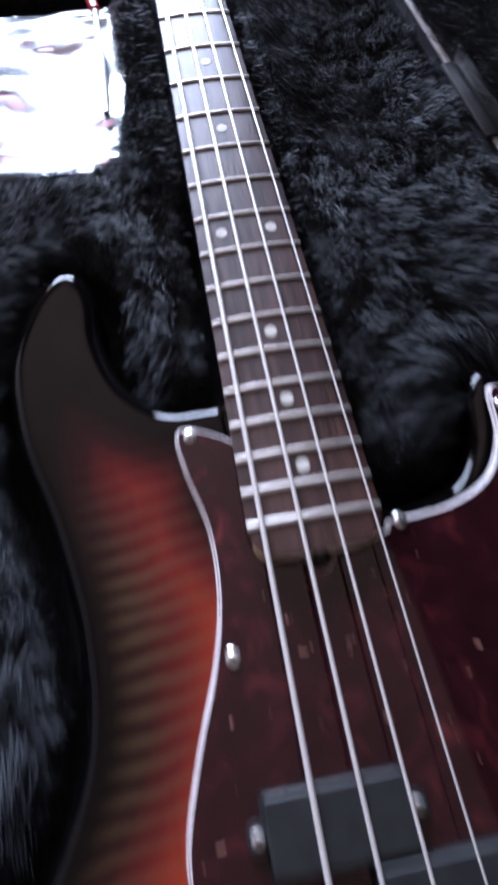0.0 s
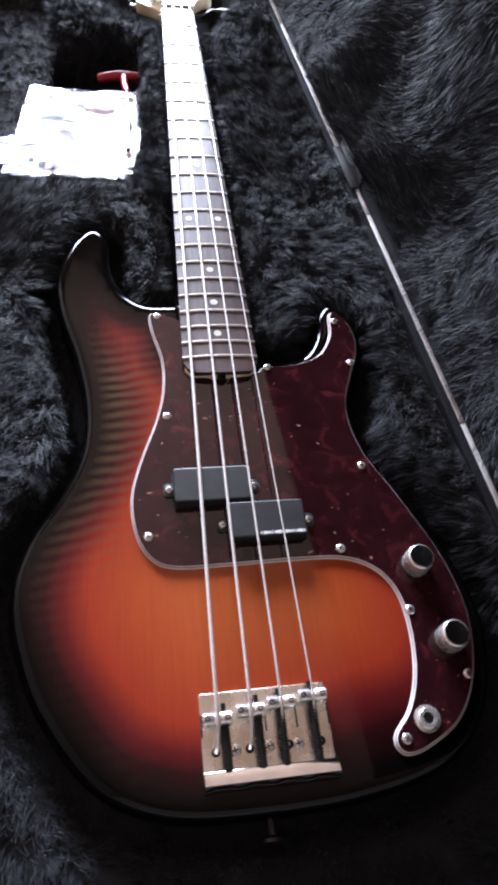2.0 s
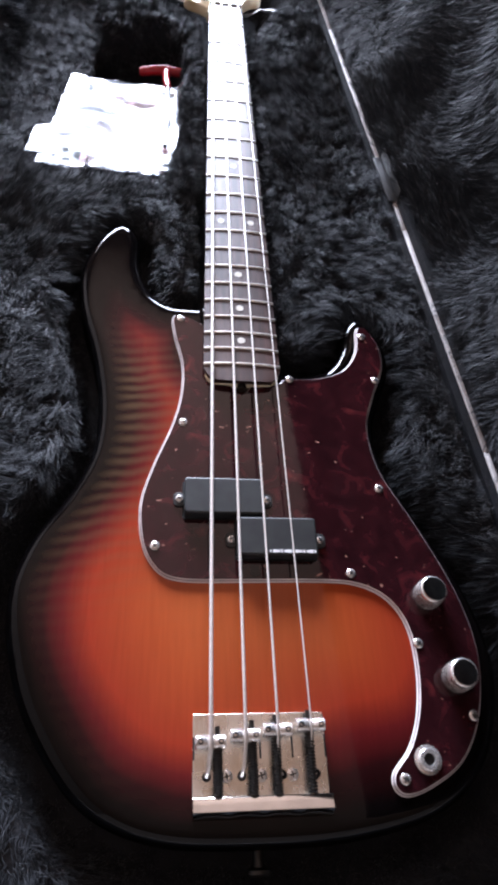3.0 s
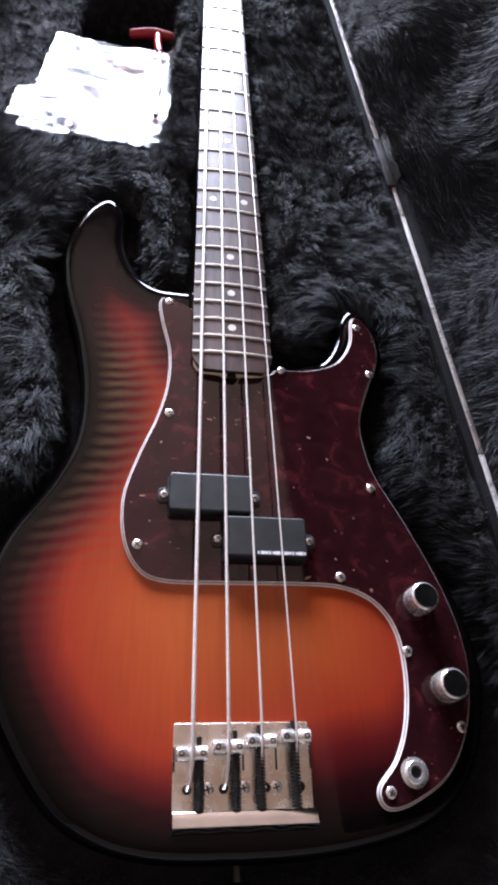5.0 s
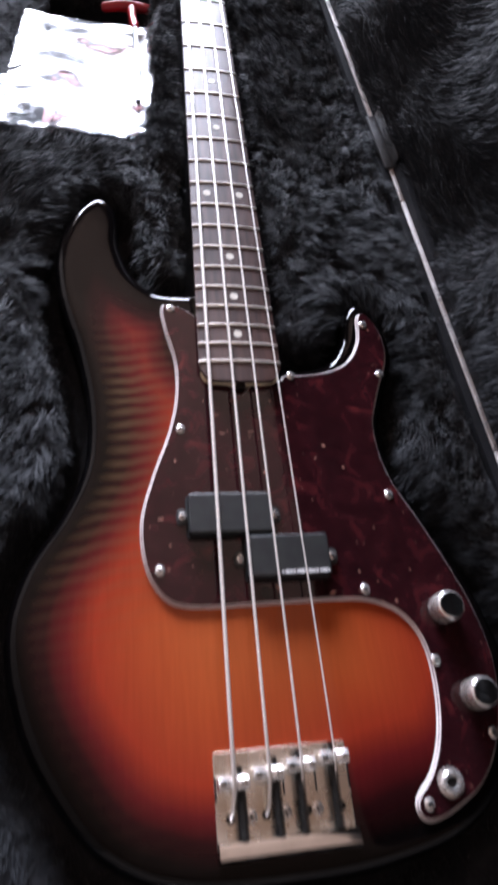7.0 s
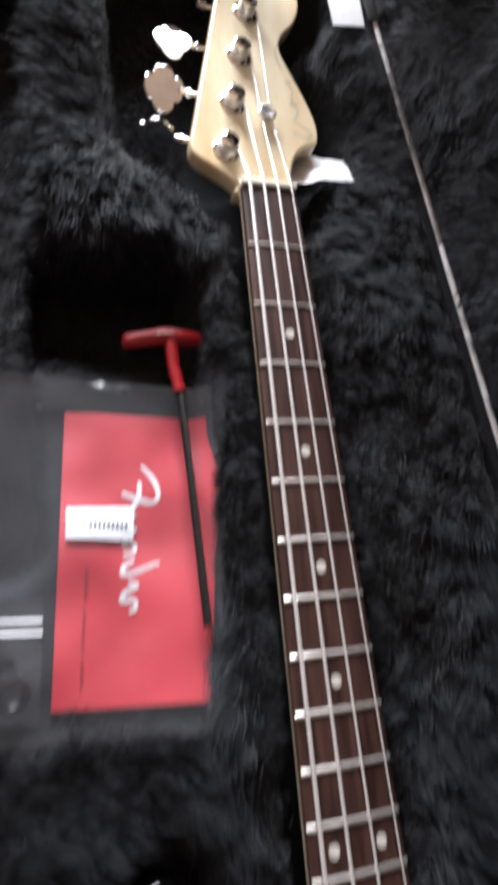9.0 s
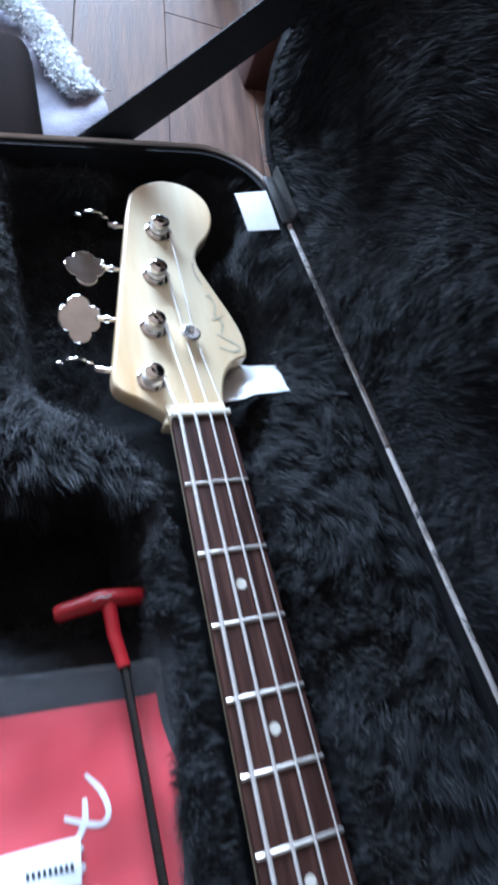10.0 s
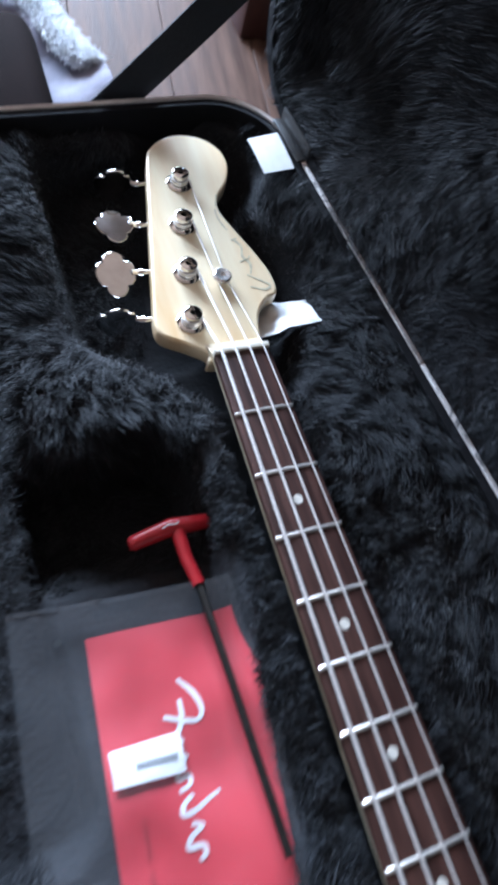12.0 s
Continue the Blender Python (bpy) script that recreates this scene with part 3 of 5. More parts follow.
def trim(s_a, s_b, tilt, wide):
    b = box(s_b - s_a - 0.0012, wide, 0.0022, pose((s_a + s_b) / 2, 0.0015, RIM_Z, tilt, 0, 0), 0.0007, 2)
    bmesh.ops.transform(b, matrix=CI @ CASE_M, verts=b.verts[:])
    return b


for s_a, s_b, tilt, wide in ((0.832, 1.046, 7, 0.0038), (0.563, 0.832, -4, 0.0040), (0.452, 0.492, 12, 0.0034), (0.195, 0.452, 3, 0.0040), (0.09, 0.195, -2, 0.0040), (-0.072, 0.02, 0, 0.0040)):
    part("rim_trim", trim(s_a, s_b, tilt, wide), M_ALU, case, "dull aluminium rim strip")
bm = bmesh.new()
o2 = even(rounded_rect(S0 + 0.0005, 0.0005, S1 - 0.0005, W1 - 0.0005, 0.0615, 10), 0.006)
i2 = inset(o2, 0.0022)
keep = [k for k in range(len(o2)) if not (o2[k][1] < 0.003 and -0.075 < o2[k][0] < 1.082)]
k0 = next(k for k in keep if (k - 1) % len(o2) not in keep)
order = [(k0 + j) % len(o2) for j in range(len(keep))]
prev = None
for k in order:
    c = [bm.verts.new((*o2[k], RIM_Z - 0.0031)), bm.verts.new((*o2[k], RIM_Z)), bm.verts.new((*i2[k], RIM_Z - 0.0012)), bm.verts.new((*i2[k], RIM_Z - 0.0031))]
    if prev:
        for q in range(4):
            bm.faces.new((prev[q], prev[(q + 1) % 4], c[(q + 1) % 4], c[q]))
    prev = c
bmesh.ops.transform(bm, matrix=CI @ CASE_M, verts=bm.verts[:])
part("rim_edge", bm, M_ALU, case, "thin aluminium edge round the rim")


# ---- plush bed: a padded surface with hollows for body, neck, head and accessories ----
def smooth01(t):
    t = np.clip(t, 0, 1)
    return t * t * (3 - 2 * t)


def lump(x, y, f, seed):
    return (np.sin(f * x + 1.7 * seed + 2 * np.sin(0.6 * f * y + seed)) * np.sin(f * 0.9 * y + 0.6 * seed + 1.5 * np.sin(0.7 * f * x + 2 * seed)))


NECK_RECT = np.array([(-0.036, 0.26), (0.036, 0.26), (0.026, 0.90), (-0.026, 0.90)])
TUNER_RECT = even(rounded_rect(-0.094, 0.892, 0.0, 1.088, 0.03, 6), 0.006)
POCKET = even(rounded_rect(-0.232, 0.520, -0.059, 0.822, 0.022, 6), 0.006)
SIDE_WELL = even(rounded_rect(-0.268, 0.600, -0.160, 1.060, 0.022, 6), 0.006)
case_in = even(rounded_rect(S0 + WALL_T, WALL_T, S1 - WALL_T, W1 - WALL_T, 0.053, 10), 0.008)
case_in_xy = np.array([case_xy(s, w) for s, w in case_in])


def bed_z(x, y):
    x, y = np.asarray(x, float), np.asarray(y, float)
    shape = x.shape
    x, y = x.ravel(), y.ravel()
    top = 0.116 + 0.0045 * lump(x, y, 25, 1) + 0.002 * lump(x, y, 83, 2)
    top = top - 0.024 * smooth01((0.07 - y) / 0.11)
    rim = -sdf(x, y, case_in_xy)
    top = np.minimum(top, 0.110 + 0.010 * smooth01(rim / 0.03) + 0.003 * lump(x, y, 60, 4))
    w = -(x - HINGE[0]) * UY + (y - HINGE[1]) * UX
    s = (x - HINGE[0]) * UX + (y - HINGE[1]) * UY
    top = top + 0.013 * smooth01(1 - (w - 0.009) / 0.034) * smooth01((1.06 - s) / 0.05)
    z = top
    for poly, floor, grow, soft in ((BODY, 0.0742, 0.008, 0.022), (NECK_RECT, 0.074, -0.001, 0.007), (HEAD, 0.070, 0.013, 0.022), (TUNER_RECT, 0.066, 0.0, 0.022), (SIDE_WELL, 0.068, -0.004, 0.016)):
        d = sdf(x, y, poly) - grow
        z = np.minimum(z, floor + (top - floor) * smooth01(d / soft))
    d = sdf(x, y, POCKET)
    # the pocket's floor rises towards the body, where the booklet lies, and drops beyond it
    deep = np.interp(y, [0.50, 0.52, 0.735, 0.765], [0.116, 0.115, 0.0815, 0.034])
    deep = np.where(x < -0.165, np.maximum(deep, 0.068), deep)
    z = np.minimum(z, np.where(d < 0.014, deep + (top - deep) * smooth01(d / 0.014), top))
    return z.reshape(shape)


GS = 0.0045
ss = np.arange(S0 + WALL_T, S1 - WALL_T + GS, GS)
ws = np.arange(WALL_T, W1 - WALL_T + GS, GS)
sg, wg = np.meshgrid(ss, ws, indexing="ij")
xg, yg = case_xy(sg, wg)
zg = bed_z(xg, yg)
okg = (sdf(sg, wg, case_in) < 0.004).reshape(sg.shape)
idx = np.arange(sg.size).reshape(sg.shape)
okf = okg[:-1, :-1] & okg[1:, :-1] & okg[1:, 1:] & okg[:-1, 1:]
faces = np.stack([idx[:-1, :-1], idx[:-1, 1:], idx[1:, 1:], idx[1:, :-1]], -1)[okf].tolist()
bed = put_part("plush_bed", mesh_of("plush_bed", np.stack([xg - 0.05, yg - 0.5, zg + 0.012], -1).reshape(-1, 3), faces, M_PLUSH_BASE, True), case, "moulded black plush lining")


def fur(n_clump, per, sample, length, width, spread, name, parent, shift, seed):
    """Tufts of pile: sample(rng, n) gives roots, normals and a lay for each tuft."""
    r = np.random.default_rng(seed)
    root, normal, lay, scale = sample(r, n_clump)
    n_clump = len(root)
    L = (length * scale * r.uniform(0.6, 1.35, n_clump))[:, None]
    tip = root + (normal * 0.58 + lay * 0.78 + r.normal(0, 0.14, (n_clump, 3))) * L
    k = np.repeat(np.arange(n_clump), per)
    jit = r.normal(0, 1, (len(k), 3)) * spread
    jit -= normal[k] * np.sum(jit * normal[k], 1)[:, None]
    a = root[k] + jit - normal[k] * 0.001
    t = tip[k] + jit * 0.5 + r.normal(0, 0.09, (len(k), 3)) * L[k]
    bend = normal[k] * L[k] * 0.13
    ob = put_part(name, strands(a - shift, t - shift, width, bend, M_PLUSH, name, seed + 50, normal[k]), parent, "soft black plush nap with grey sheen")
    ob["kind"] = "stuff"
    return ob


def bed_sample(r, n):
    s, w = r.uniform(S0 + WALL_T + 0.004, S1 - WALL_T - 0.004, n), r.uniform(WALL_T + 0.003, W1 - WALL_T - 0.004, n)
    x, y = case_xy(s, w)
    # the narrow wall between booklet and neck is covered more closely
    extra = n // 10
    x[:extra], y[:extra] = r.uniform(-0.064, -0.034, extra), r.uniform(0.50, 0.78, extra)
    s[:extra] = (x[:extra] - HINGE[0]) * UX + (y[:extra] - HINGE[1]) * UY
    w[:extra] = -(x[:extra] - HINGE[0]) * UY + (y[:extra] - HINGE[1]) * UX
    e = 0.003
    gx, gy = (bed_z(x + e, y) - bed_z(x - e, y)) / (2 * e), (bed_z(x, y + e) - bed_z(x, y - e)) / (2 * e)
    steep = np.sqrt(1 + gx ** 2 + gy ** 2)
    z = bed_z(x, y)
    ok = (sdf(x, y, BODY) > 0.004) & (sdf(x, y, NECK_RECT) > 0.0012) & (sdf(x, y, HEAD) > 0.003) & (sdf(s, w, case_in) < -0.003)
    bag = (x > -0.192) & (x < -0.043 - 0.15 * (0.70 - y)) & (y > 0.517) & (y < 0.74)
    ok &= ~bag & (r.uniform(0, 2.2, n) < steep)
    x, y, z, gx, gy, steep = (q[ok] for q in (x, y, z, gx, gy, steep))
    normal = np.stack([-gx, -gy, np.ones_like(gx)], 1) / steep[:, None]
    ang = 0.9 * np.sin(13 * x + 5 * y + 1) + 1.1 * np.sin(9 * y - 17 * x) + 0.5 * np.sin(41 * x + 37 * y) - 1.2
    lay = np.stack([np.cos(ang), np.sin(ang), np.full_like(ang, -0.05)], 1) * 0.9
    near = np.minimum(np.minimum(sdf(x, y, BODY), sdf(x, y, NECK_RECT)), sdf(x, y, HEAD))
    deep = z < 0.1
    scale = np.where(near < 0.02, 0.5, 1.0) * np.where(deep, 0.6, 1.0)
    lay[near < 0.02] *= 0.2
    well = (sdf(x, y, SIDE_WELL) < -0.004)
    scale = np.where(well, 0.28, scale)
    lip = (x > -0.20) & (x < -0.045) & (y > 0.485) & (y < 0.515)
    scale = np.where(lip, 0.8, scale)
    beside = (x < -0.034) & (x > -0.052) & (y > 0.50) & (y < 0.745)
    scale = np.where(beside, 0.65, scale)
    lay[beside] *= 0.3
    return np.stack([x, y, z], 1), normal, lay, scale


fur(42000, 22, bed_sample, 0.0165, 0.00022, 0.0042, "plush_nap", case, np.array([0.05, 0.5, -0.012]), 11)

# ---- lid, standing open on its hinges ----
lid = thing("case_lid", "open black case lid lined with dark plush", "case lid", (0.209, 0.0, RIM_Z))
LID_A = 90.0
ca, sa = math.cos(radians(LID_A)), math.sin(radians(LID_A))
# lid frame: s along the hinges, v up the lid, n towards the bass
LID_M = Matrix(((UX, -UY * ca, -UY * sa * -1, 0), (UY, UX * ca, UX * sa * -1, 0), (0, sa, ca, 0), (0, 0, 0, 1)))
lid_n = Vector((LID_M[0][2], LID_M[1][2], LID_M[2][2]))
if lid_n.x > 0:
    for r_ in range(3):
        LID_M[r_][2] = -LID_M[r_][2]
LID_BACK = -0.050
S1L = S1 + 0.026
lo = even(rounded_rect(S0, 0.0, S1L, W1, 0.075, 10), 0.012)
li = inset(lo, WALL_T)
lid_shell = join(ring_wall(lo, li, LID_BACK, -0.0008, Matrix()), slab(lo, LID_BACK - 0.006, LID_BACK + 0.002, 0, 0))
bmesh.ops.transform(lid_shell, matrix=Matrix.Translation((0.0006, 0, 0.0)) @ LID_M, verts=lid_shell.verts[:])
part("shell", lid_shell, M_TOLEX, lid, "black textured vinyl shell")
LID_IN = even(rounded_rect(S0 + WALL_T, WALL_T, S1L - WALL_T, W1 - WALL_T, 0.066, 10), 0.008)


def lid_h(s, v):
    d = -sdf(s, v, LID_IN).reshape(np.shape(s))
    return -0.040 + 0.034 * smooth01(1 - d / 0.055) + 0.008 * lump(s, v, 17, 7) + 0.002 * lump(s, v, 75, 9)


sg2, vg2 = np.meshgrid(np.arange(S0 + WALL_T, S1L - WALL_T + 0.006, 0.006), np.arange(WALL_T, W1 - WALL_T + 0.006, 0.006), indexing="ij")
hg2 = lid_h(sg2, vg2)
LM = np.array(LID_M)
loc = np.stack([sg2, vg2, hg2], -1).reshape(-1, 3) @ LM[:3, :3].T + np.array([0.0006, 0, 0.0])
idx = np.arange(sg2.size).reshape(sg2.shape)
ok2 = (sdf(sg2, vg2, LID_IN) < 0.005).reshape(sg2.shape)
okf = ok2[:-1, :-1] & ok2[1:, :-1] & ok2[1:, 1:] & ok2[:-1, 1:]
put_part("plush_lining", mesh_of("plush_lining", loc, np.stack([idx[:-1, :-1], idx[:-1, 1:], idx[1:, 1:], idx[1:, :-1]], -1)[okf].tolist(), M_PLUSH_BASE, True), lid, "dark plush lid lining")


def lid_sample(r, n):
    s, v = r.uniform(S0 + 0.014, S1L - 0.012, n), r.uniform(0.011, W1 - 0.012, n)
    ok = sdf(s, v, LID_IN) < -0.002
    s, v = s[ok], v[ok]
    h = lid_h(s, v)
    e = 0.003
    gs, gv = (lid_h(s + e, v) - lid_h(s - e, v)) / (2 * e), (lid_h(s, v + e) - lid_h(s, v - e)) / (2 * e)
    nn = np.stack([-gs, -gv, np.ones_like(gs)], 1)
    nn /= np.linalg.norm(nn, axis=1)[:, None]
    ang = 0.8 * np.sin(9 * s + 4) + 1.0 * np.sin(11 * v - 8 * s) + 0.6 * np.sin(31 * s + 23 * v) - 1.0
    lay = np.stack([np.cos(ang), np.sin(ang), np.zeros_like(ang)], 1)
    R = LM[:3, :3].T
    return np.stack([s, v, h], 1) @ R + np.array([0.2096, 0, RIM_Z]), nn @ R, lay @ R, np.ones_like(s)


fur(20000, 14, lid_sample, 0.0165, 0.00032, 0.0052, "plush_nap", lid, np.array([0.209, 0.0, RIM_Z]), 23)
for s_a, s_b in HINGES:
    b = join(box(s_b - s_a, 0.011, 0.0024, CASE_M @ pose((s_a + s_b) / 2, 0.003, RIM_Z + 0.0024), 0.0008), tube([CASE_M @ Vector((s_a, -0.004, RIM_Z + 0.002)), CASE_M @ Vector((s_b, -0.004, RIM_Z + 0.002))], 0.0034, 10))
    hb = join(b, box(s_b - s_a, 0.010, 0.002, Matrix.Translation((0.209, 0, RIM_Z)) @ Matrix.Translation((0.002, 0, 0.004)) @ LID_M @ pose((s_a + s_b) / 2, 0.006, 0.0015), 0.0006))
    bmesh.ops.transform(hb, matrix=Matrix.Translation((-0.209, 0, -RIM_Z)), verts=hb.verts[:])
    part("hinge", hb, M_HINGE, lid, "black painted steel hinge")
# lid stay
p0, p1 = Vector((-0.047, 1.127, 0.108)), Vector((0.152, 1.150, 0.312))
d = (p1 - p0).normalized()
sd = (Vector((0, 0, 1)) - d * d.z).normalized()
bm = bmesh.new()
prev = None
for k in range(13):
    c = p0.lerp(p1, k / 12) + Vector((0, 0.0, -0.004 * math.sin(math.pi * k / 12)))
    yo = Vector((0, 0.0007, 0))
    ring = [bm.verts.new(c + sd * 0.0168 * a + yo * b_) for a, b_ in ((-1, -1), (1, -1), (1, 1), (-1, 1))]
    if prev:
        for q in range(4):
            bm.faces.new((prev[q], prev[(q + 1) % 4], ring[(q + 1) % 4], ring[q]))
    else:
        bm.faces.new(ring)
    prev = ring
bm.faces.new(prev[::-1])
stay = thing("lid_stay_strap", "black woven lid stay strap between case and lid", "strap", tuple(p0))
bmesh.ops.transform(bm, matrix=Matrix.Translation(-p0), verts=bm.verts[:])
part("webbing", bm, M_STRAP, stay)
for f_ in (0.05, 0.96):
    part("rivet", lathe([(0.0045, 0), (0.0042, 0.0009), (0.0025, 0.0016), (0, 0.0018)], 18, Matrix.Translation((p1 - p0) * f_ + Vector((0, -0.0006, -0.003 * math.sin(math.pi * f_)))) @ pose(0, 0, 0, 90, 0, 0)), M_DARK_STEEL, stay, "dark metal rivet")


# ---- bass guitar ----
bass = thing("bass_guitar", "sunburst electric bass with tortoiseshell pickguard lying in plush", "bass guitar", (0, 0, ZB - 0.0445))
BO = Matrix.Translation((0, 0, -(ZB - 0.0445)))


def bpart(name, bm, mat, parent=None, label="", **kw):
    bmesh.ops.transform(bm, matrix=BO, verts=bm.verts[:])
    return part(name, bm, mat, parent or bass, label, **kw)


# body: rounded edges, forearm contour, and the distance to the edge for the finish
R_EDGE = 0.0105


def contour(x, y):
    d = -0.87 * (x + 0.112) - 0.5 * (y - 0.020)
    return 0.30 * max(0.0, d) ** 2 / (max(0.0, d) + 0.012)


bm = slab(BODY, ZB - 0.0445, ZB, R_EDGE, 0.009, 6)
for axis, lo_, hi_ in ((0, -0.16, 0.165), (1, -0.065, 0.45)):
    v_ = lo_
    while v_ < hi_:
        geom = [f for f in bm.faces if f.normal.z > 0.999 or abs(f.calc_center_median().z - ZB) < 1e-5]
        vs_, es_ = {v for f in geom for v in f.verts}, {e for f in geom for e in f.edges}
        no_ = (1, 0, 0) if axis == 0 else (0, 1, 0)
        co_ = (v_, 0, 0) if axis == 0 else (0, v_, 0)
        bmesh.ops.bisect_plane(bm, geom=geom + list(vs_) + list(es_), dist=1e-6, plane_co=co_, plane_no=no_)
        v_ += 0.009
edge_d = np.maximum(0, -sdf([v.co.x for v in bm.verts], [v.co.y for v in bm.verts], BODY))
layer = bm.verts.layers.float.new("edge")
for v, dd in zip(bm.verts, edge_d):
    wide = 1.0 - 0.18 * smooth01(np.array((v.co.y - 0.12) / 0.12)).item()
    wide -= 0.34 * smooth01(np.array((v.co.x + 0.02) / 0.08)).item() * smooth01(np.array((0.08 - v.co.y) / 0.09)).item()
    v[layer] = float(dd) * wide * (1 - 0.5 * smooth01(np.array((v.co.y - 0.30) / 0.07)).item())
    f = (v.co.z - (ZB - 0.0445)) / 0.0445
    v.co.z -= contour(v.co.x, v.co.y) * f
bpart("body", bm, M_BURST, label="glossy sunburst body with dark edge", angle=50)

# pickguard: plies stacked, bevelled edge
bm = bmesh.new()
levels = [(0.0, ZB + 0.0002), (0.0003, ZB + 0.0010), (0.0008, ZB + 0.0016), (0.0012, ZB + 0.0020), (0.0019, PG - 0.0002)]


def ply(k0, k1):
    b = bmesh.new()
    ra, rb = ([b.verts.new((x, y, levels[k][1])) for x, y in inset(GUARD, levels[k][0])] for k in (k0, k1))
    for i in range(len(ra)):
        j = (i + 1) % len(ra)
        b.faces.new((ra[i], ra[j], rb[j], rb[i]))
    return b


guard = bpart("pickguard", slab(inset(GUARD, 0.0019), ZB + 0.0008, PG, 0.0002, 0, 2), M_TORT, label="glossy dark red tortoiseshell pickguard")
bpart("lower_ply", ply(0, 2), M_WHITE_PLY, guard, "white bevelled ply")
bpart("middle_ply", ply(2, 3), M_BLACK_PLY, guard, "thin black ply")
bpart("upper_ply", ply(3, 4), M_WHITE_PLY, guard, "white bevelled ply")


def screw_bm(x, y, z, r, tall=0.0014):
    dome = lathe([(r, 0), (r * 0.97, tall * 0.45), (r * 0.78, tall * 0.85), (r * 0.45, tall), (0, tall)], 18, pose(x, y, z))
    return dome


def screw(x, y, z, r, parent, tall=0.0014, turn=20, name="screw"):
    ob = bpart(name, screw_bm(x, y, z, r, tall), M_SATIN, parent)
    cross = join(box(r * 1.15, r * 0.24, 0.0003, pose(x, y, z + tall + 0.00002, 0, 0, turn)), box(r * 0.24, r * 1.15, 0.0003, pose(x, y, z + tall + 0.0001, 0, 0, turn)))
    return ob, cross


SCREWS = [(-0.050, 0.325), (-0.047, 0.2185), (-0.065, 0.116), (0.071, 0.0975), (0.1015, 0.165), (0.114, 0.268), (0.040, 0.265), (0.1085, 0.316), (0.111, 0.049), (0.088, -0.031), (0.1395, 0.0035)]
for k, (x, y) in enumerate(SCREWS):
    ob, cross = screw(x, y, PG - 0.0002, 0.0034, guard, turn=17 * k)
    bpart("screw_slot", cross, M_HOLE, guard)
bpart("finger_hole", lathe([(0.0038, 0), (0.0038, 0.0003), (0, 0.0003)], 24, pose(0.0035, 0.0985, PG + 0.00005)), M_BLACK_PLY, guard)

# split pickup
for k, (x0, x1, y0, y1) in enumerate(((-0.0455, 0.0105, 0.1375, 0.1655), (-0.0090, 0.0470, 0.1070, 0.1350))):
    pu = bpart("pickup", slab(even(rounded_rect(x0, y0, x1, y1, 0.002, 4), 0.0012), ZB + 0.0035, ZB + 0.0125, 0.0012, 0, 3), M_PICKUP, label="black split pickup half with metal screws")
    bpart("cutout", slab(even(rounded_rect(x0 - 0.0012, y0 - 0.0012, x1 + 0.0012, y1 + 0.0012, 0.002, 4), 0.0015), PG, PG + 0.0003), M_HOLE, pu)
    for sx in (x0 - 0.0035, x1 + 0.0035):
        bpart("ear", slab(even(rounded_rect(sx - 0.0042, (y0 + y1) / 2 - 0.0055, sx + 0.0042, (y0 + y1) / 2 + 0.0055, 0.0035, 5), 0.0012), PG + 0.0002, PG + 0.0016, 0.0003), M_PICKUP, pu)
        ob, cross = screw(sx, (y0 + y1) / 2, PG + 0.0016, 0.0030, pu, 0.0022, 30)
        bpart("screw_slot", cross, M_HOLE, pu)
    if k == 1:
        bars = [box(0.0012 + 0.0009 * ((j * 7) % 3), 0.0018 + 0.0006 * (j % 2), 0.0002, pose(0.0135 + 0.0026 * j, 0.1095, ZB + 0.01258)) for j in range(13)]
        bpart("maker_mark", join(*bars), M_WHITE_PAPER, pu, "small white printed maker mark", smooth=False)

# knobs and jack
for x, y in ((0.1230, 0.0815), (0.1325, 0.0268)):
    prof = [(0.0096, 0), (0.0096, 0.0125), (0.0093, 0.0140), (0.0085, 0.0150), (0.0076, 0.0153), (0.0066, 0.0149), (0.0030, 0.0146), (0, 0.0145)]
    kb = lathe(prof, 72, pose(x, y, PG))
    knob = bpart("control_knob", kb, M_SATIN, label="chrome flat-topped control knob")
    kn = []
    for j in range(60):
        a = 2 * math.pi * j / 60
        kn.append(box(0.0005, 0.0004, 0.0092, pose(x + 0.0097 * math.cos(a), y + 0.0097 * math.sin(a), PG + 0.0062, 0, 0, math.degrees(a))))
    bpart("cap", lathe([(0.0081, 0.0), (0.0080, 0.0004), (0.0066, 0.0003), (0, 0.0002)], 48, pose(x, y, PG + 0.0151)), M_CHROME, knob, "polished knob cap")
    bpart("knurling", join(*kn), M_SATIN, knob, smooth=False)
    bpart("set_screw", lathe([(0.0011, 0), (0.0011, 0.0006), (0, 0.0006)], 12, pose(x - 0.0092 * 0.6, y - 0.0092 * 0.8, PG + 0.004, 90, 0, -37)), M_HOLE, knob)
jack = bpart("jack_socket", lathe([(0.0085, 0), (0.0085, 0.0009), (0.0066, 0.0012), (0.0064, 0.0030), (0.0058, 0.0036), (0.0036, 0.0036), (0.0033, 0.0030), (0.0033, 0.0005), (0, 0.0005)], 36, pose(0.1040, -0.0210, PG)), M_SATIN, label="chrome jack socket with washer")
bpart("bore", lathe([(0.0033, 0), (0.0033, 0.0004), (0, 0.0004)], 24, pose(0.1040, -0.0210, PG + 0.0008)), M_HOLE, jack)
bpart("strap_button", lathe([(0.0035, 0), (0.0035, 0.006), (0.0045, 0.009), (0.0075, 0.0105), (0.0075, 0.0125), (0.005, 0.0138), (0, 0.0140)], 24, pose(0.001, -0.0625, ZB - 0.022, 90, 0, 0)), M_DARK_STEEL, label="dark metal strap button")

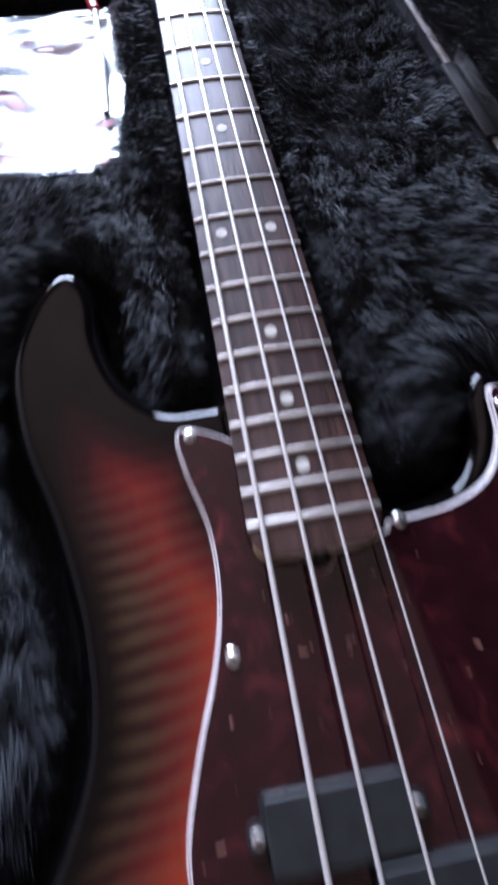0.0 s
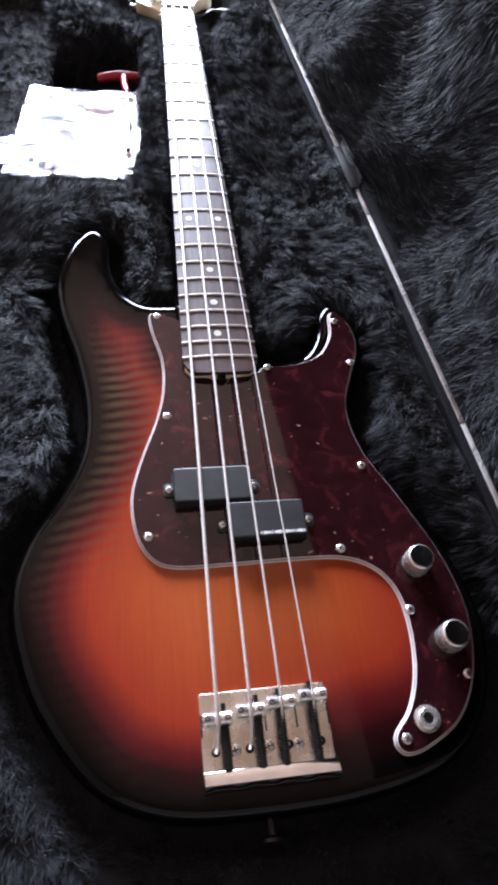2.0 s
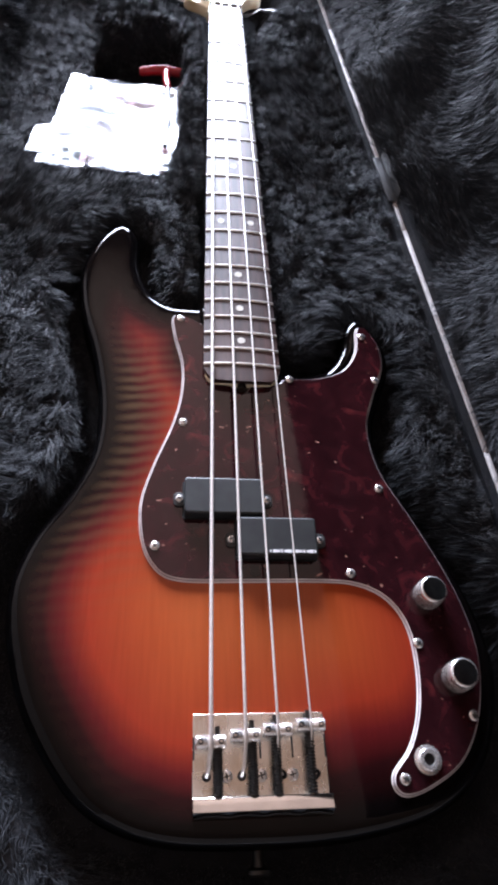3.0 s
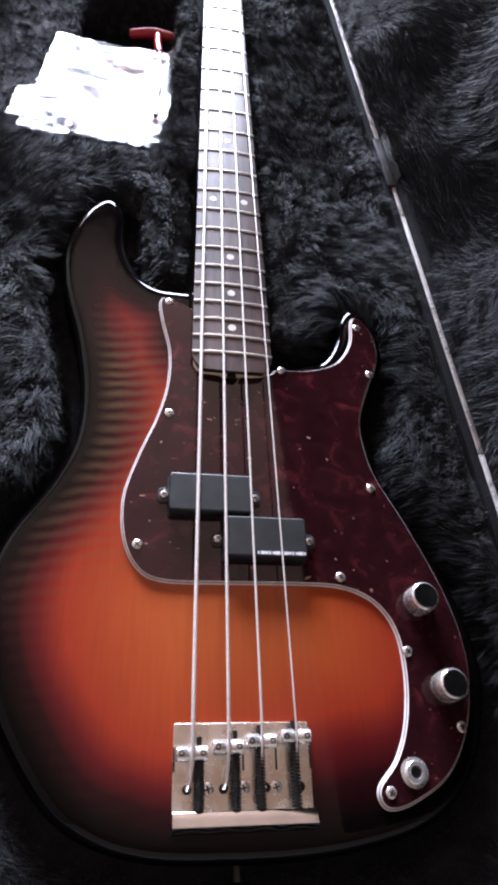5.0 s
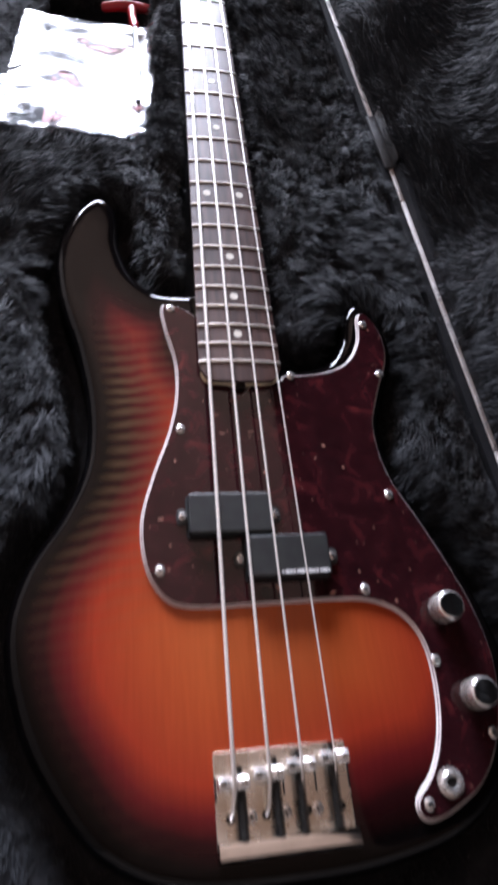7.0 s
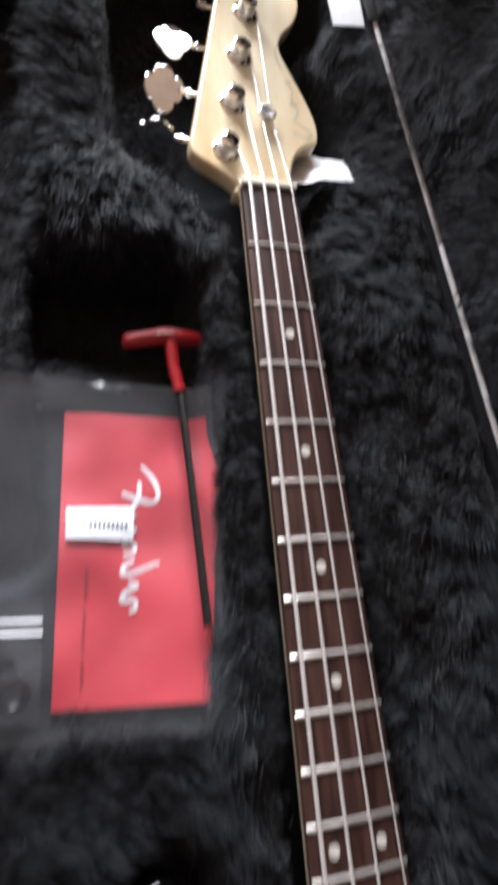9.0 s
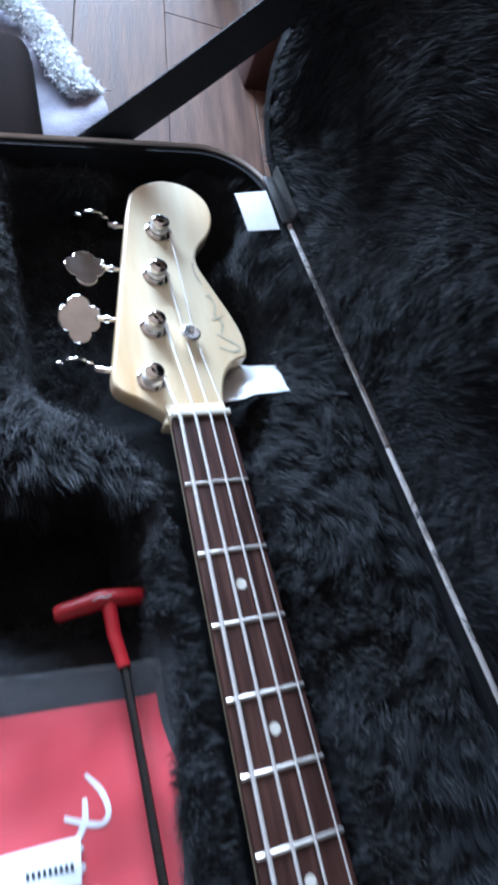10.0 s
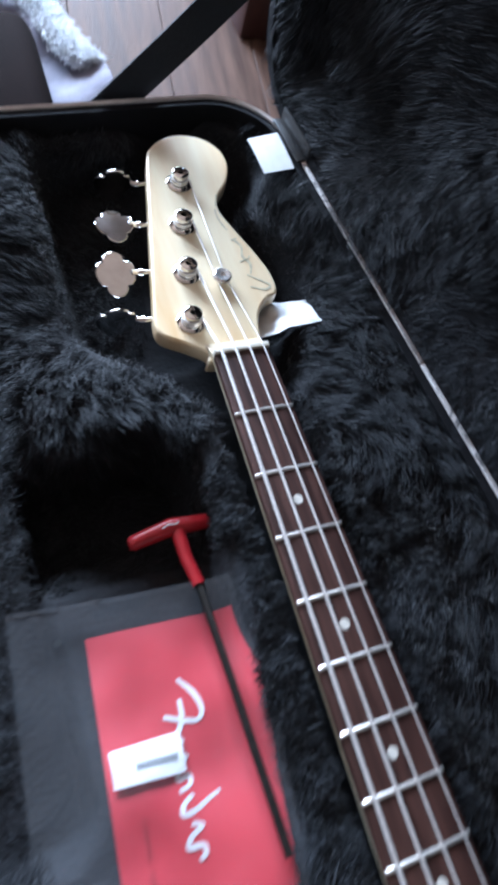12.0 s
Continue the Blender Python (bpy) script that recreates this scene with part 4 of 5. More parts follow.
# bridge
STR_X = (-0.0287, -0.0082, 0.0112, 0.0315)
SADDLE_Y = (-0.0085, -0.0055, -0.0028, -0.0006)
BZ = ZB + 0.0022
bridge = bpart("bridge", slab(even(rounded_rect(-0.0388, -0.0445, 0.0415, 0.0080, 0.0015, 4), 0.0015), ZB, BZ, 0.0006, 0, 3), M_BRIDGE, label="nickel bridge with four barrel saddles")
bm = bmesh.new()
prev = None
for j in range(33):
    x = -0.0388 + 0.0803 * j / 32
    dip = 0.0013 * (0.5 - 0.5 * math.cos(2 * math.pi * (j / 32) * 4))
    sec = [(-0.0368, BZ - 0.0001), (-0.0370, BZ + 0.0064), (-0.0376, BZ + 0.0069), (-0.0410, BZ + 0.0071), (-0.0433, BZ + 0.0080), (-0.0443, BZ + 0.0081), (-0.0457, BZ + 0.0066 - dip), (-0.0474, BZ + 0.0036 - 2 * dip), (-0.0480, ZB + 0.0002), (-0.0440, ZB + 0.0002)]
    ring = [bm.verts.new((x, y, z)) for y, z in sec]
    if prev:
        for q in range(len(ring)):
            w_ = (q + 1) % len(ring)
            bm.faces.new((prev[q], prev[w_], ring[w_], ring[q]))
    else:
        bm.faces.new(ring)
    prev = ring
bm.faces.new(prev[::-1])
bpart("back_wall", bm, M_CHROME, bridge, "polished bent back wall", angle=40)
for j, (x, sy) in enumerate(zip(STR_X, SADDLE_Y)):
    sz = BZ + 0.0062
    tb = lathe([(0.0, -0.0089), (0.0036, -0.0089), (0.0041, -0.0084), (0.0041, -0.0018), (0.0034, -0.0006), (0.0030, 0.0), (0.0034, 0.0006), (0.0041, 0.0018), (0.0041, 0.0084), (0.0036, 0.0089), (0.0, 0.0089)], 24, pose(x, sy, sz, 0, 90, 0))
    bpart("saddle", tb, M_SATIN, bridge, "chrome barrel saddle")
    for sx in (-0.0060, 0.0060):
        bpart("height_screw", lathe([(0.0017, 0), (0.0017, 0.0084), (0.0011, 0.0086), (0.0011, 0.0070), (0, 0.0070)], 12, pose(x + sx, sy, BZ + 0.0023)), M_HOLE, bridge)
    # sprung length screw beside the string
    off_x = 0.0042 if j < 2 else -0.001
    xs = x + off_x
    length_ = sy - 0.0040 - (-0.0368)
    pts = []
    turns = 18
    for q in range(turns * 8 + 1):
        a = 2 * math.pi * q / 8
        pts.append((xs + 0.0024 * math.cos(a), -0.0368 + length_ * q / (turns * 8), sz - 0.0006 + 0.0024 * math.sin(a)))
    bpart("spring", tube(pts, 0.00068, 5), M_DARK_STEEL, bridge, "black coil spring")
    bpart("length_screw", tube([(xs, -0.0366, sz - 0.0006), (xs, sy + 0.0085, sz - 0.0006)], 0.0015, 10), M_DARK_STEEL, bridge)
    bpart("string_hole", lathe([(0.0026, 0), (0.0026, 0.0002), (0, 0.0002)], 20, pose(x - 0.002 * (1 if j < 2 else -1.4), -0.0262, BZ + 0.0001)), M_HOLE, bridge)
    bpart("slot", box(0.0011, 0.0125, 0.0002, pose(x + (-0.0095 if j == 0 else 0.0095), -0.011, BZ + 0.00012), 0), M_HOLE, bridge, smooth=False)
for x in (-0.0190, 0.0013, 0.0200):
    ob, cross = screw(x, -0.0262, BZ, 0.0036, bridge, 0.0009, 15)
    bpart("screw_slot", cross, M_DARK_STEEL, bridge)

# neck, fretboard
ys = np.concatenate([[0.2600, 0.2625, 0.2665], np.linspace(0.275, SCALE_LEN + 0.004, 40)])
bm = bmesh.new()
prev = None
for y in ys:
    hw = neck_half(y) - max(0.0, 0.2665 - y) * 1.0
    dep = 0.0150 + 0.004 * (SCALE_LEN - y)
    heel = smooth01(np.array((0.36 - y) / 0.05)).item()
    ring = []
    for k in range(13):
        a = math.pi * k / 12
        cx, cz = math.cos(a), math.sin(a)
        rx = hw * cx * (1 - 0.045 * heel)
        rz = (FB - 0.0060) - dep * (cz ** 0.8) * (1 - heel) - heel * (0.004 if k in (0, 12) else 0.0165)
        ring.append(bm.verts.new((rx, y, rz)))
    if prev:
        for k in range(13):
            j = (k + 1) % 13
            bm.faces.new((prev[k], prev[j], ring[j], ring[k]))
    else:
        bm.faces.new(ring)
    prev = ring
bm.faces.new(prev[::-1])
neck = bpart("neck", bm, M_MAPLE, label="tinted maple neck")


def board_z(x):
    return FB - x * x / (2 * 0.241)


bm = bmesh.new()
prev = None
NB = 11
for y in np.concatenate([[0.2575, 0.2590, 0.262], np.linspace(0.268, SCALE_LEN, 30)]):
    hw = neck_half(y)
    if y < 0.266:
        hw = hw - (0.266 - y) * 0.9
    top = []
    for k in range(NB):
        x = hw * (2 * k / (NB - 1) - 1)
        yy = y - (0.0028 * (1 - (x / 0.0312) ** 2) if y < 0.2655 else 0)
        top.append(bm.verts.new((x, yy, board_z(x) - (0.0005 if k in (0, NB - 1) else 0))))
    low = [bm.verts.new((top[-1].co.x, top[-1].co.y, FB - 0.0062)), bm.verts.new((top[0].co.x, top[0].co.y, FB - 0.0062))]
    ring = top + low
    if prev:
        for k in range(len(ring)):
            j = (k + 1) % len(ring)
            bm.faces.new((prev[k], prev[j], ring[j], ring[k]))
    else:
        bm.faces.new(ring)
    prev = ring
bm.faces.new(prev[::-1])
board = bpart("fretboard", bm, M_ROSEWOOD, label="dark rosewood fretboard with dot inlays", angle=30)
heel_pts = even(rounded_rect(-0.0300, 0.2562, 0.0300, 0.275, 0.009, 6), 0.003)
bpart("neck_heel", slab(heel_pts, ZB - 0.003, FB - 0.0063, 0.0006, 0, 2), M_MAPLE, neck)
bpart("truss_nut", lathe([(0, 0), (0.0036, 0), (0.0036, 0.006), (0, 0.006)], 16, pose(0, 0.2575, ZB + 0.0035, 90, 0, 0)), M_DARK_STEEL, neck)
for n_ in range(1, 21):
    y = fret_y(n_)
    hw = neck_half(y)
    bm = bmesh.new()
    prev = None
    for k in range(11):
        x = (hw + 0.0001) * (2 * k / 10 - 1)
        end = 0.0003 if k in (0, 10) else 0
        ring = [bm.verts.new((x, y + dy, board_z(x) + dz - end)) for dy, dz in ((-0.00135, -0.0002), (-0.0012, 0.0006), (-0.0005, 0.00115), (0.0005, 0.00115), (0.0012, 0.0006), (0.00135, -0.0002))]
        if prev:
            for q in range(6):
                w_ = (q + 1) % 6
                bm.faces.new((prev[q], prev[w_], ring[w_], ring[q]))
        else:
            bm.faces.new(ring)
        prev = ring
    bm.faces.new(prev[::-1])
    bpart("fret", bm, M_NICKEL_FRET, board)
for n_, x in ((3, 0), (5, 0), (7, 0), (9, 0), (12, -0.0142), (12, 0.0142), (15, 0), (17, 0), (19, 0)):
    y = (fret_y(n_) + fret_y(n_ - 1)) / 2
    bpart("dot_inlay", lathe([(0.0033, -0.0006), (0.0033, 0.00022), (0, 0.00025)], 24, pose(x, y, board_z(x), 0, math.degrees(x / 0.241), 0)), M_PEARL, board)
bm = box(0.0412, 0.0042, 0.0075, pose(0, SCALE_LEN + 0.0021, FB - 0.0018), 0.0005)
bpart("nut", bm, M_BONE, label="bone string nut")

# headstock
HZ = FB - 0.0105
head = bpart("headstock", slab(HEAD, HZ - 0.0145, HZ, 0.0022, 0.0022, 4), M_MAPLE, label="pale tinted maple headstock")
bm = bmesh.new()
prev = None
for k in range(9):
    t = k / 8
    y = SCALE_LEN + 0.0043 + 0.014 * t
    z = (FB - 0.0055) * (1 - smooth01(np.array(t)).item()) + (HZ - 0.0006) * smooth01(np.array(t)).item()
    ring = [bm.verts.new((-0.0206 - 0.001 * t, y, z)), bm.verts.new((0.0206 + 0.002 * t, y, z)), bm.verts.new((0.0206 + 0.002 * t, y, HZ - 0.010)), bm.verts.new((-0.0206 - 0.001 * t, y, HZ - 0.010))]
    if prev:
        for q in range(4):
            bm.faces.new((prev[q], prev[(q + 1) % 4], ring[(q + 1) % 4], ring[q]))
    else:
        bm.faces.new(ring)
    prev = ring
bm.faces.new(prev[::-1])
bpart("ramp", bm, M_MAPLE, head)
# worn decal: one sweeping outline stroke and a dark band beside it


def ribbon(points, widths, z, closed=False):
    p = spline(points, 8, closed=False)
    w = np.interp(np.linspace(0, 1, len(p)), np.linspace(0, 1, len(widths)), widths)
    b = bmesh.new()
    prev = None
    for i in range(len(p)):
        t = p[min(i + 1, len(p) - 1)] - p[max(i - 1, 0)]
        t = t / (np.linalg.norm(t) + 1e-9)
        nrm = np.array([-t[1], t[0]])
        zz = z(*p[i]) if callable(z) else z
        ring = [b.verts.new((*(p[i] + nrm * w[i]), zz)), b.verts.new((*(p[i] - nrm * w[i]), zz)), b.verts.new((*(p[i] - nrm * w[i]), zz + 0.00015)), b.verts.new((*(p[i] + nrm * w[i]), zz + 0.00015))]
        if prev:
            for q in range(4):
                b.faces.new((prev[q], prev[(q + 1) % 4], ring[(q + 1) % 4], ring[q]))
        prev = ring
    return b


dec = [ribbon([(0.030, 0.926), (0.041, 0.922), (0.046, 0.926), (0.036, 0.934), (0.031, 0.938)], [0.0006, 0.0010, 0.0008, 0.0006], HZ + 0.0001),
       ribbon([(0.034, 0.938), (0.037, 0.948), (0.033, 0.956), (0.035, 0.966), (0.031, 0.974)], [0.0006, 0.0012, 0.0008, 0.0010], HZ + 0.0001),
       ribbon([(0.029, 0.951), (0.036, 0.953), (0.039, 0.956)], [0.0005, 0.0005], HZ + 0.0001),
       ribbon([(0.029, 0.973), (0.034, 0.975)], [0.0007, 0.0007], HZ + 0.0001)]
bpart("decal", join(*dec), M_DECAL, head, "faded gold maker decal", smooth=False)
bars = [box(0.0015, 0.0015 + 0.0004 * (j % 3), 0.0002, pose(0.0285 - 0.0035 * math.sin(j * 0.26) + (0.0008 if j > 9 else 0), 0.985 + 0.0026 * j, HZ + 0.0001, 0, 0, -8)) for j in range(15) if j != 9]
bpart("model_mark", join(*bars), M_DECAL, head, "small faded printed model mark", smooth=False)
bpart("string_tree", lathe([(0.0030, 0), (0.0030, 0.0035), (0.0072, 0.0048), (0.0072, 0.0068), (0.0058, 0.0078), (0.0024, 0.0074), (0.0022, 0.0055), (0, 0.0055)], 32, pose(0.0080, 0.9345, HZ)), M_SATIN, label="round chrome string tree")

# tuning machines: post, bushing, shaft and clover key
POSTS = [(-0.0260, 0.9000), (-0.0165, 0.9445), (-0.0065, 0.9925), (0.0035, 1.0375)]
KEY_ROLL = (84, -16, 6, 80)
ex, ey = 0.0330 / 0.158, 0.150 / 0.158       # along the bass-side edge of the head
nrm_ = Vector((-0.976, 0.216, 0))


def clover(m):
    pts = []
    for j in range(56):
        a = 2 * math.pi * j / 56
        r_ = 0.0118 + 0.0040 * abs(math.cos(2 * a)) ** 0.55
        pts.append((0.0205 + 0.98 * r_ * math.cos(a), 1.2 * r_ * math.sin(a)))
    b = slab(np.array(pts), -0.0011, 0.0011, 0.0009, 0.0009, 3)
    stem = lathe([(0.0042, 0.0), (0.0030, 0.003), (0.0030, 0.008), (0.0, 0.012)], 16, pose(0, 0, 0, 0, 90, 0))
    b = join(b, stem)
    for v in b.verts:
        v.co.z += 0.0040 * ((v.co.x - 0.0205) / 0.016) ** 2 * (1 if v.co.x > 0.006 else 0)
    bmesh.ops.transform(b, matrix=m, verts=b.verts[:])
    return b


for j, (x, y) in enumerate(POSTS):
    tm = bpart("tuning_machine", join(lathe([(0.0070, 0), (0.0070, 0.0050), (0.0060, 0.0066), (0.0058, 0.0094), (0.0066, 0.0103), (0.0066, 0.0112), (0.0052, 0.0119), (0.0024, 0.0119), (0.0022, 0.0080), (0, 0.0080)], 32, pose(x, y, HZ)),
                                      box(0.0014, 0.0116, 0.0044, pose(x, y, HZ + 0.0108, 0, 0, 15 + 20 * j))), M_CHROME, label="chrome bass tuning post")
    bpart("bushing", lathe([(0.0105, 0), (0.0105, 0.0008), (0.0092, 0.0018), (0.0066, 0.0020)], 32, pose(x, y, HZ)), M_CHROME, tm)
    bpart("winding", tube([(x + (0.0068 + 0.0) * math.cos(a * 0.5), y + 0.0068 * math.sin(a * 0.5), HZ + 0.0022 + 0.0002 * a) for a in range(0, 26)], 0.0011 - 0.00018 * j, 6), M_STRING, tm)
    # point where the shaft leaves the head's edge
    edge_x = -0.0515 + (y - 0.903) * (0.0350 / 0.163)
    s_dir = Vector((-0.985, 0.03, -0.03)).normalized()
    base = Vector((edge_x + 0.012, y + 0.0175, HZ - 0.0160))
    bpart("gear_plate", box(0.036, 0.030, 0.002, pose(x, y + 0.006, HZ - 0.0156, 0, 0, 12), 0.0006), M_CHROME, tm)
    bpart("shaft", tube([base, base + s_dir * 0.017], 0.0026, 14), M_CHROME, tm)
    rotm = Matrix.Translation(base + s_dir * 0.0145) @ Matrix.Rotation(math.pi - 0.03, 4, "Z") @ Matrix.Rotation(radians(KEY_ROLL[j]), 4, "X")
    bpart("key", clover(rotm), M_CHROME, tm, "chrome clover-leaf tuning key")

# strings
GAUGE = (0.00267, 0.00216, 0.00165, 0.00114)
for j, g in enumerate(GAUGE):
    x0, sy = STR_X[j], SADDLE_Y[j]
    xn = -0.0158 + 0.01053 * j
    px, py = POSTS[j]
    zs = BZ + 0.0062 + 0.0032 + g / 2
    zn = FB + 0.0022
    hole = (x0 - 0.002 * (1 if j < 2 else -1.4), -0.0262, BZ + 0.0002)
    pts = [hole, (x0 - 0.0008, -0.0215, BZ + 0.0045), (x0, sy - 0.0035, zs - 0.0012), (x0, sy, zs), (x0 + (xn - x0) * 0.03, 0.03, zs + (zn - zs) * 0.03)]
    pts += [(x0 + (xn - x0) * t, sy + (SCALE_LEN - sy) * t, zs + (zn - zs) * t) for t in (0.25, 0.5, 0.75)]
    pts += [(xn, SCALE_LEN, zn), (xn, SCALE_LEN + 0.0042, zn - 0.0003)]
    if j >= 2:
        pts += [(0.0043 + 0.0075 * (j - 2), 0.9335, HZ + 0.0028)]
    pts += [(px + 0.0070, py - 0.002, HZ + 0.0052 if j < 2 else HZ + 0.0060)]
    st = bpart("string", tube(pts, g / 2, 10), M_STRING, label="round wound steel bass string")

# ---- booklet in a clear bag, label, hex key ----
BAG = [(-0.184, 0.730), (-0.0405, 0.719), (-0.067, 0.510), (-0.196, 0.518)]


def bag_z(x, y):
    base_z = np.interp(y, [0.50, 0.52, 0.735, 0.765], [0.1195, 0.1185, 0.0865, 0.083])
    curl = smooth01(np.array((x + 0.064) / 0.022)).item() * smooth01(np.array((y - 0.56) / 0.10)).item()
    return float(base_z) + 0.016 * curl + 0.0014 * math.sin(55 * x + 20 * y) * math.sin(48 * y) + 0.002 * noise.noise(Vector((x * 30, y * 30, 1)))


def sheet(c, nx, ny, zf, thick, lift=0.0):
    """A thin sheet with its four corners at c, draped over zf."""
    b = bmesh.new()
    g = []
    for i in range(nx + 1):
        row = []
        for j in range(ny + 1):
            u, v = i / nx, j / ny
            a = np.array(c[0]) * (1 - u) + np.array(c[1]) * u
            d_ = np.array(c[3]) * (1 - u) + np.array(c[2]) * u
            x, y = a * (1 - v) + d_ * v
            row.append((x, y, zf(x, y) + lift))
        g.append(row)
    up = [[b.verts.new(p) for p in row] for row in g]
    dn = [[b.verts.new((p[0], p[1], p[2] - thick)) for p in row] for row in g]
    for i in range(nx):
        for j in range(ny):
            b.faces.new((up[i][j], up[i + 1][j], up[i + 1][j + 1], up[i][j + 1]))
            b.faces.new((dn[i][j], dn[i][j + 1], dn[i + 1][j + 1], dn[i + 1][j]))
    for i in range(nx):
        b.faces.new((up[i][0], dn[i][0], dn[i + 1][0], up[i + 1][0]))
        b.faces.new((up[i][ny], up[i + 1][ny], dn[i + 1][ny], dn[i][ny]))
    for j in range(ny):
        b.faces.new((up[0][j], up[0][j + 1], dn[0][j + 1], dn[0][j]))
        b.faces.new((up[nx][j], dn[nx][j], dn[nx][j + 1], up[nx][j + 1]))
    return b


booklet = thing("booklet", "red printed booklet with white script lying in pocket", "booklet", (-0.11, 0.61, 0.09))
BK = Matrix.Translation((0.11, -0.61, -0.09))


def kpart(name, bm, mat, parent, label="", **kw):
    bmesh.ops.transform(bm, matrix=BK, verts=bm.verts[:])
    return part(name, bm, mat, parent, label, **kw)


kpart("cover", sheet([(-0.1435, 0.706), (-0.0425, 0.700), (-0.0710, 0.526), (-0.1560, 0.532)], 20, 40, bag_z, 0.0022), M_RED_PAPER, booklet, "red paper cover")
zb = lambda x, y: bag_z(x, y) + 0.0003
script = [ribbon([(-0.0985, 0.6680), (-0.0918, 0.6588), (-0.0892, 0.6487), (-0.0929, 0.6436), (-0.1008, 0.6453), (-0.1116, 0.6504)], [0.0010, 0.0017, 0.0015, 0.0012, 0.0015, 0.0012], zb),
          ribbon([(-0.1004, 0.6571), (-0.1018, 0.6470), (-0.1070, 0.6394), (-0.1151, 0.6378)], [0.0012, 0.0017, 0.0015, 0.0010], zb),
          ribbon([(-0.1041, 0.6361), (-0.1113, 0.6310), (-0.1100, 0.6260), (-0.1049, 0.6277), (-0.1106, 0.6218), (-0.1123, 0.6176), (-0.1063, 0.6176), (-0.1070, 0.6134), (-0.1135, 0.6117)], [0.0012, 0.0015, 0.0012], zb),
          ribbon([(-0.1071, 0.6084), (-0.1133, 0.6050), (-0.1144, 0.6008), (-0.1084, 0.6008), (-0.0983, 0.6042), (-0.0922, 0.6058)], [0.0012, 0.0015, 0.0014, 0.0010], zb),
          ribbon([(-0.1116, 0.5958), (-0.1067, 0.5932), (-0.1138, 0.5899), (-0.1159, 0.5857), (-0.1090, 0.5848), (-0.1086, 0.5806), (-0.1122, 0.5790)], [0.0012, 0.0015, 0.0012], zb)]
kpart("script_mark", join(*script), M_WHITE_PAPER, booklet, "white sweeping script-like mark", smooth=False)
tiny = [box(0.0014, 0.003 + 0.002 * (j % 3), 0.0002, pose(-0.1350 - 0.00045 * j, 0.605 - 0.0052 * j, bag_z(-0.1350 - 0.00045 * j, 0.605 - 0.0052 * j) + 0.0006)) for j in range(13) if j % 5 != 4]
kpart("small_print", join(*tiny), M_RED_INK, booklet, "row of small dark red print", smooth=False)
bag = thing("clear_plastic_bag", "clear glossy plastic bag round a red booklet", "plastic bag", (-0.11, 0.61, 0.09))
film = kpart("film", sheet(BAG, 34, 52, lambda x, y: bag_z(x, y) + 0.0056 + 0.0050 * noise.noise(Vector((x * 17, y * 19, 8))) + 0.0006 * noise.noise(Vector((x * 90, y * 80, 2))), 0.0002), M_FILM, bag)
film.visible_shadow = False
kpart("seal", sheet([(-0.184, 0.7312), (-0.053, 0.7192), (-0.0532, 0.7160), (-0.1842, 0.7280)], 40, 2, lambda x, y: bag_z(x, y) + 0.0066 + 0.0022 * noise.noise(Vector((x * 110, y * 60, 8))), 0.0006), M_FILM, bag, "creased heat seal")
kpart("seal", sheet([(-0.1955, 0.5240), (-0.0675, 0.5160), (-0.0680, 0.5105), (-0.1960, 0.5180)], 40, 3, lambda x, y: bag_z(x, y) + 0.0066 + 0.0022 * noise.noise(Vector((x * 110, y * 60, 3))), 0.0006), M_FILM, bag, "creased heat seal")
kpart("vent_hole", lathe([(0.0021, 0), (0.0021, 0.0002), (0, 0.0002)], 20, pose(-0.159, 0.707, bag_z(-0.159, 0.707) + 0.0070, -8, 0, 0)), M_HOLE, bag)
slip = thing("paper_slip", "curled white paper slip with dark printed code on booklet", "paper slip", (-0.11, 0.61, 0.09))
zs_ = lambda x, y: bag_z(x, y) + 0.0008 + 0.0014 * noise.noise(Vector((x * 75, y * 75, 6))) ** 2 + 0.0020 * math.sin(max(0.0, min(1.0, (y - 0.612) / 0.034)) * math.pi)
kpart("paper", sheet([(-0.145, 0.642), (-0.105, 0.641), (-0.107, 0.6200), (-0.146, 0.6235)], 14, 10, zs_, 0.0003), M_WHITE_PAPER, slip)
code = [box(0.0016, 0.0036, 0.0002, pose(-0.1315 + 0.0026 * j, 0.6305 - 0.0002 * j, zs_(-0.1315 + 0.0026 * j, 0.6305) + 0.0007)) for j in range(9)]
kpart("code_bars", join(*code), M_INK, slip, "row of dark printed bars", smooth=False)

pouch = thing("zip_pouch", "small clear zip pouch holding dark metal washers", "zip pouch", (-0.11, 0.61, 0.09))
PC = [(-0.203, 0.590), (-0.159, 0.588), (-0.162, 0.528), (-0.207, 0.530)]
pz = lambda x, y: bag_z(x, y) + 0.0105 + 0.0026 * noise.noise(Vector((x * 40, y * 44, 4)))
pf = kpart("film", sheet(PC, 22, 18, pz, 0.0002), M_FILM, pouch)
pf.visible_shadow = False
for dy in (0.0, 0.0065):
    kpart("zip_ridge", sheet([(-0.2028, 0.582 - dy), (-0.1595, 0.579 - dy), (-0.1596, 0.5772 - dy), (-0.2029, 0.5802 - dy)], 18, 2, lambda x, y: pz(x, y) + 0.0012, 0.0008), M_WHITE_PAPER, pouch, "white zip ridge")
for wx, wy, tilt in ((-0.181, 0.553, 8), (-0.190, 0.546, -10), (-0.175, 0.542, 5)):
    kpart("washer", lathe([(0.0042, 0.0), (0.0092, 0.0), (0.0098, 0.0010), (0.0092, 0.0022), (0.0050, 0.0026), (0.0042, 0.0018), (0.0042, 0.0)], 28, pose(wx, wy, bag_z(wx, wy) + 0.0048, tilt, tilt, 0)), M_DARK_STEEL, pouch, "dark metal washer")
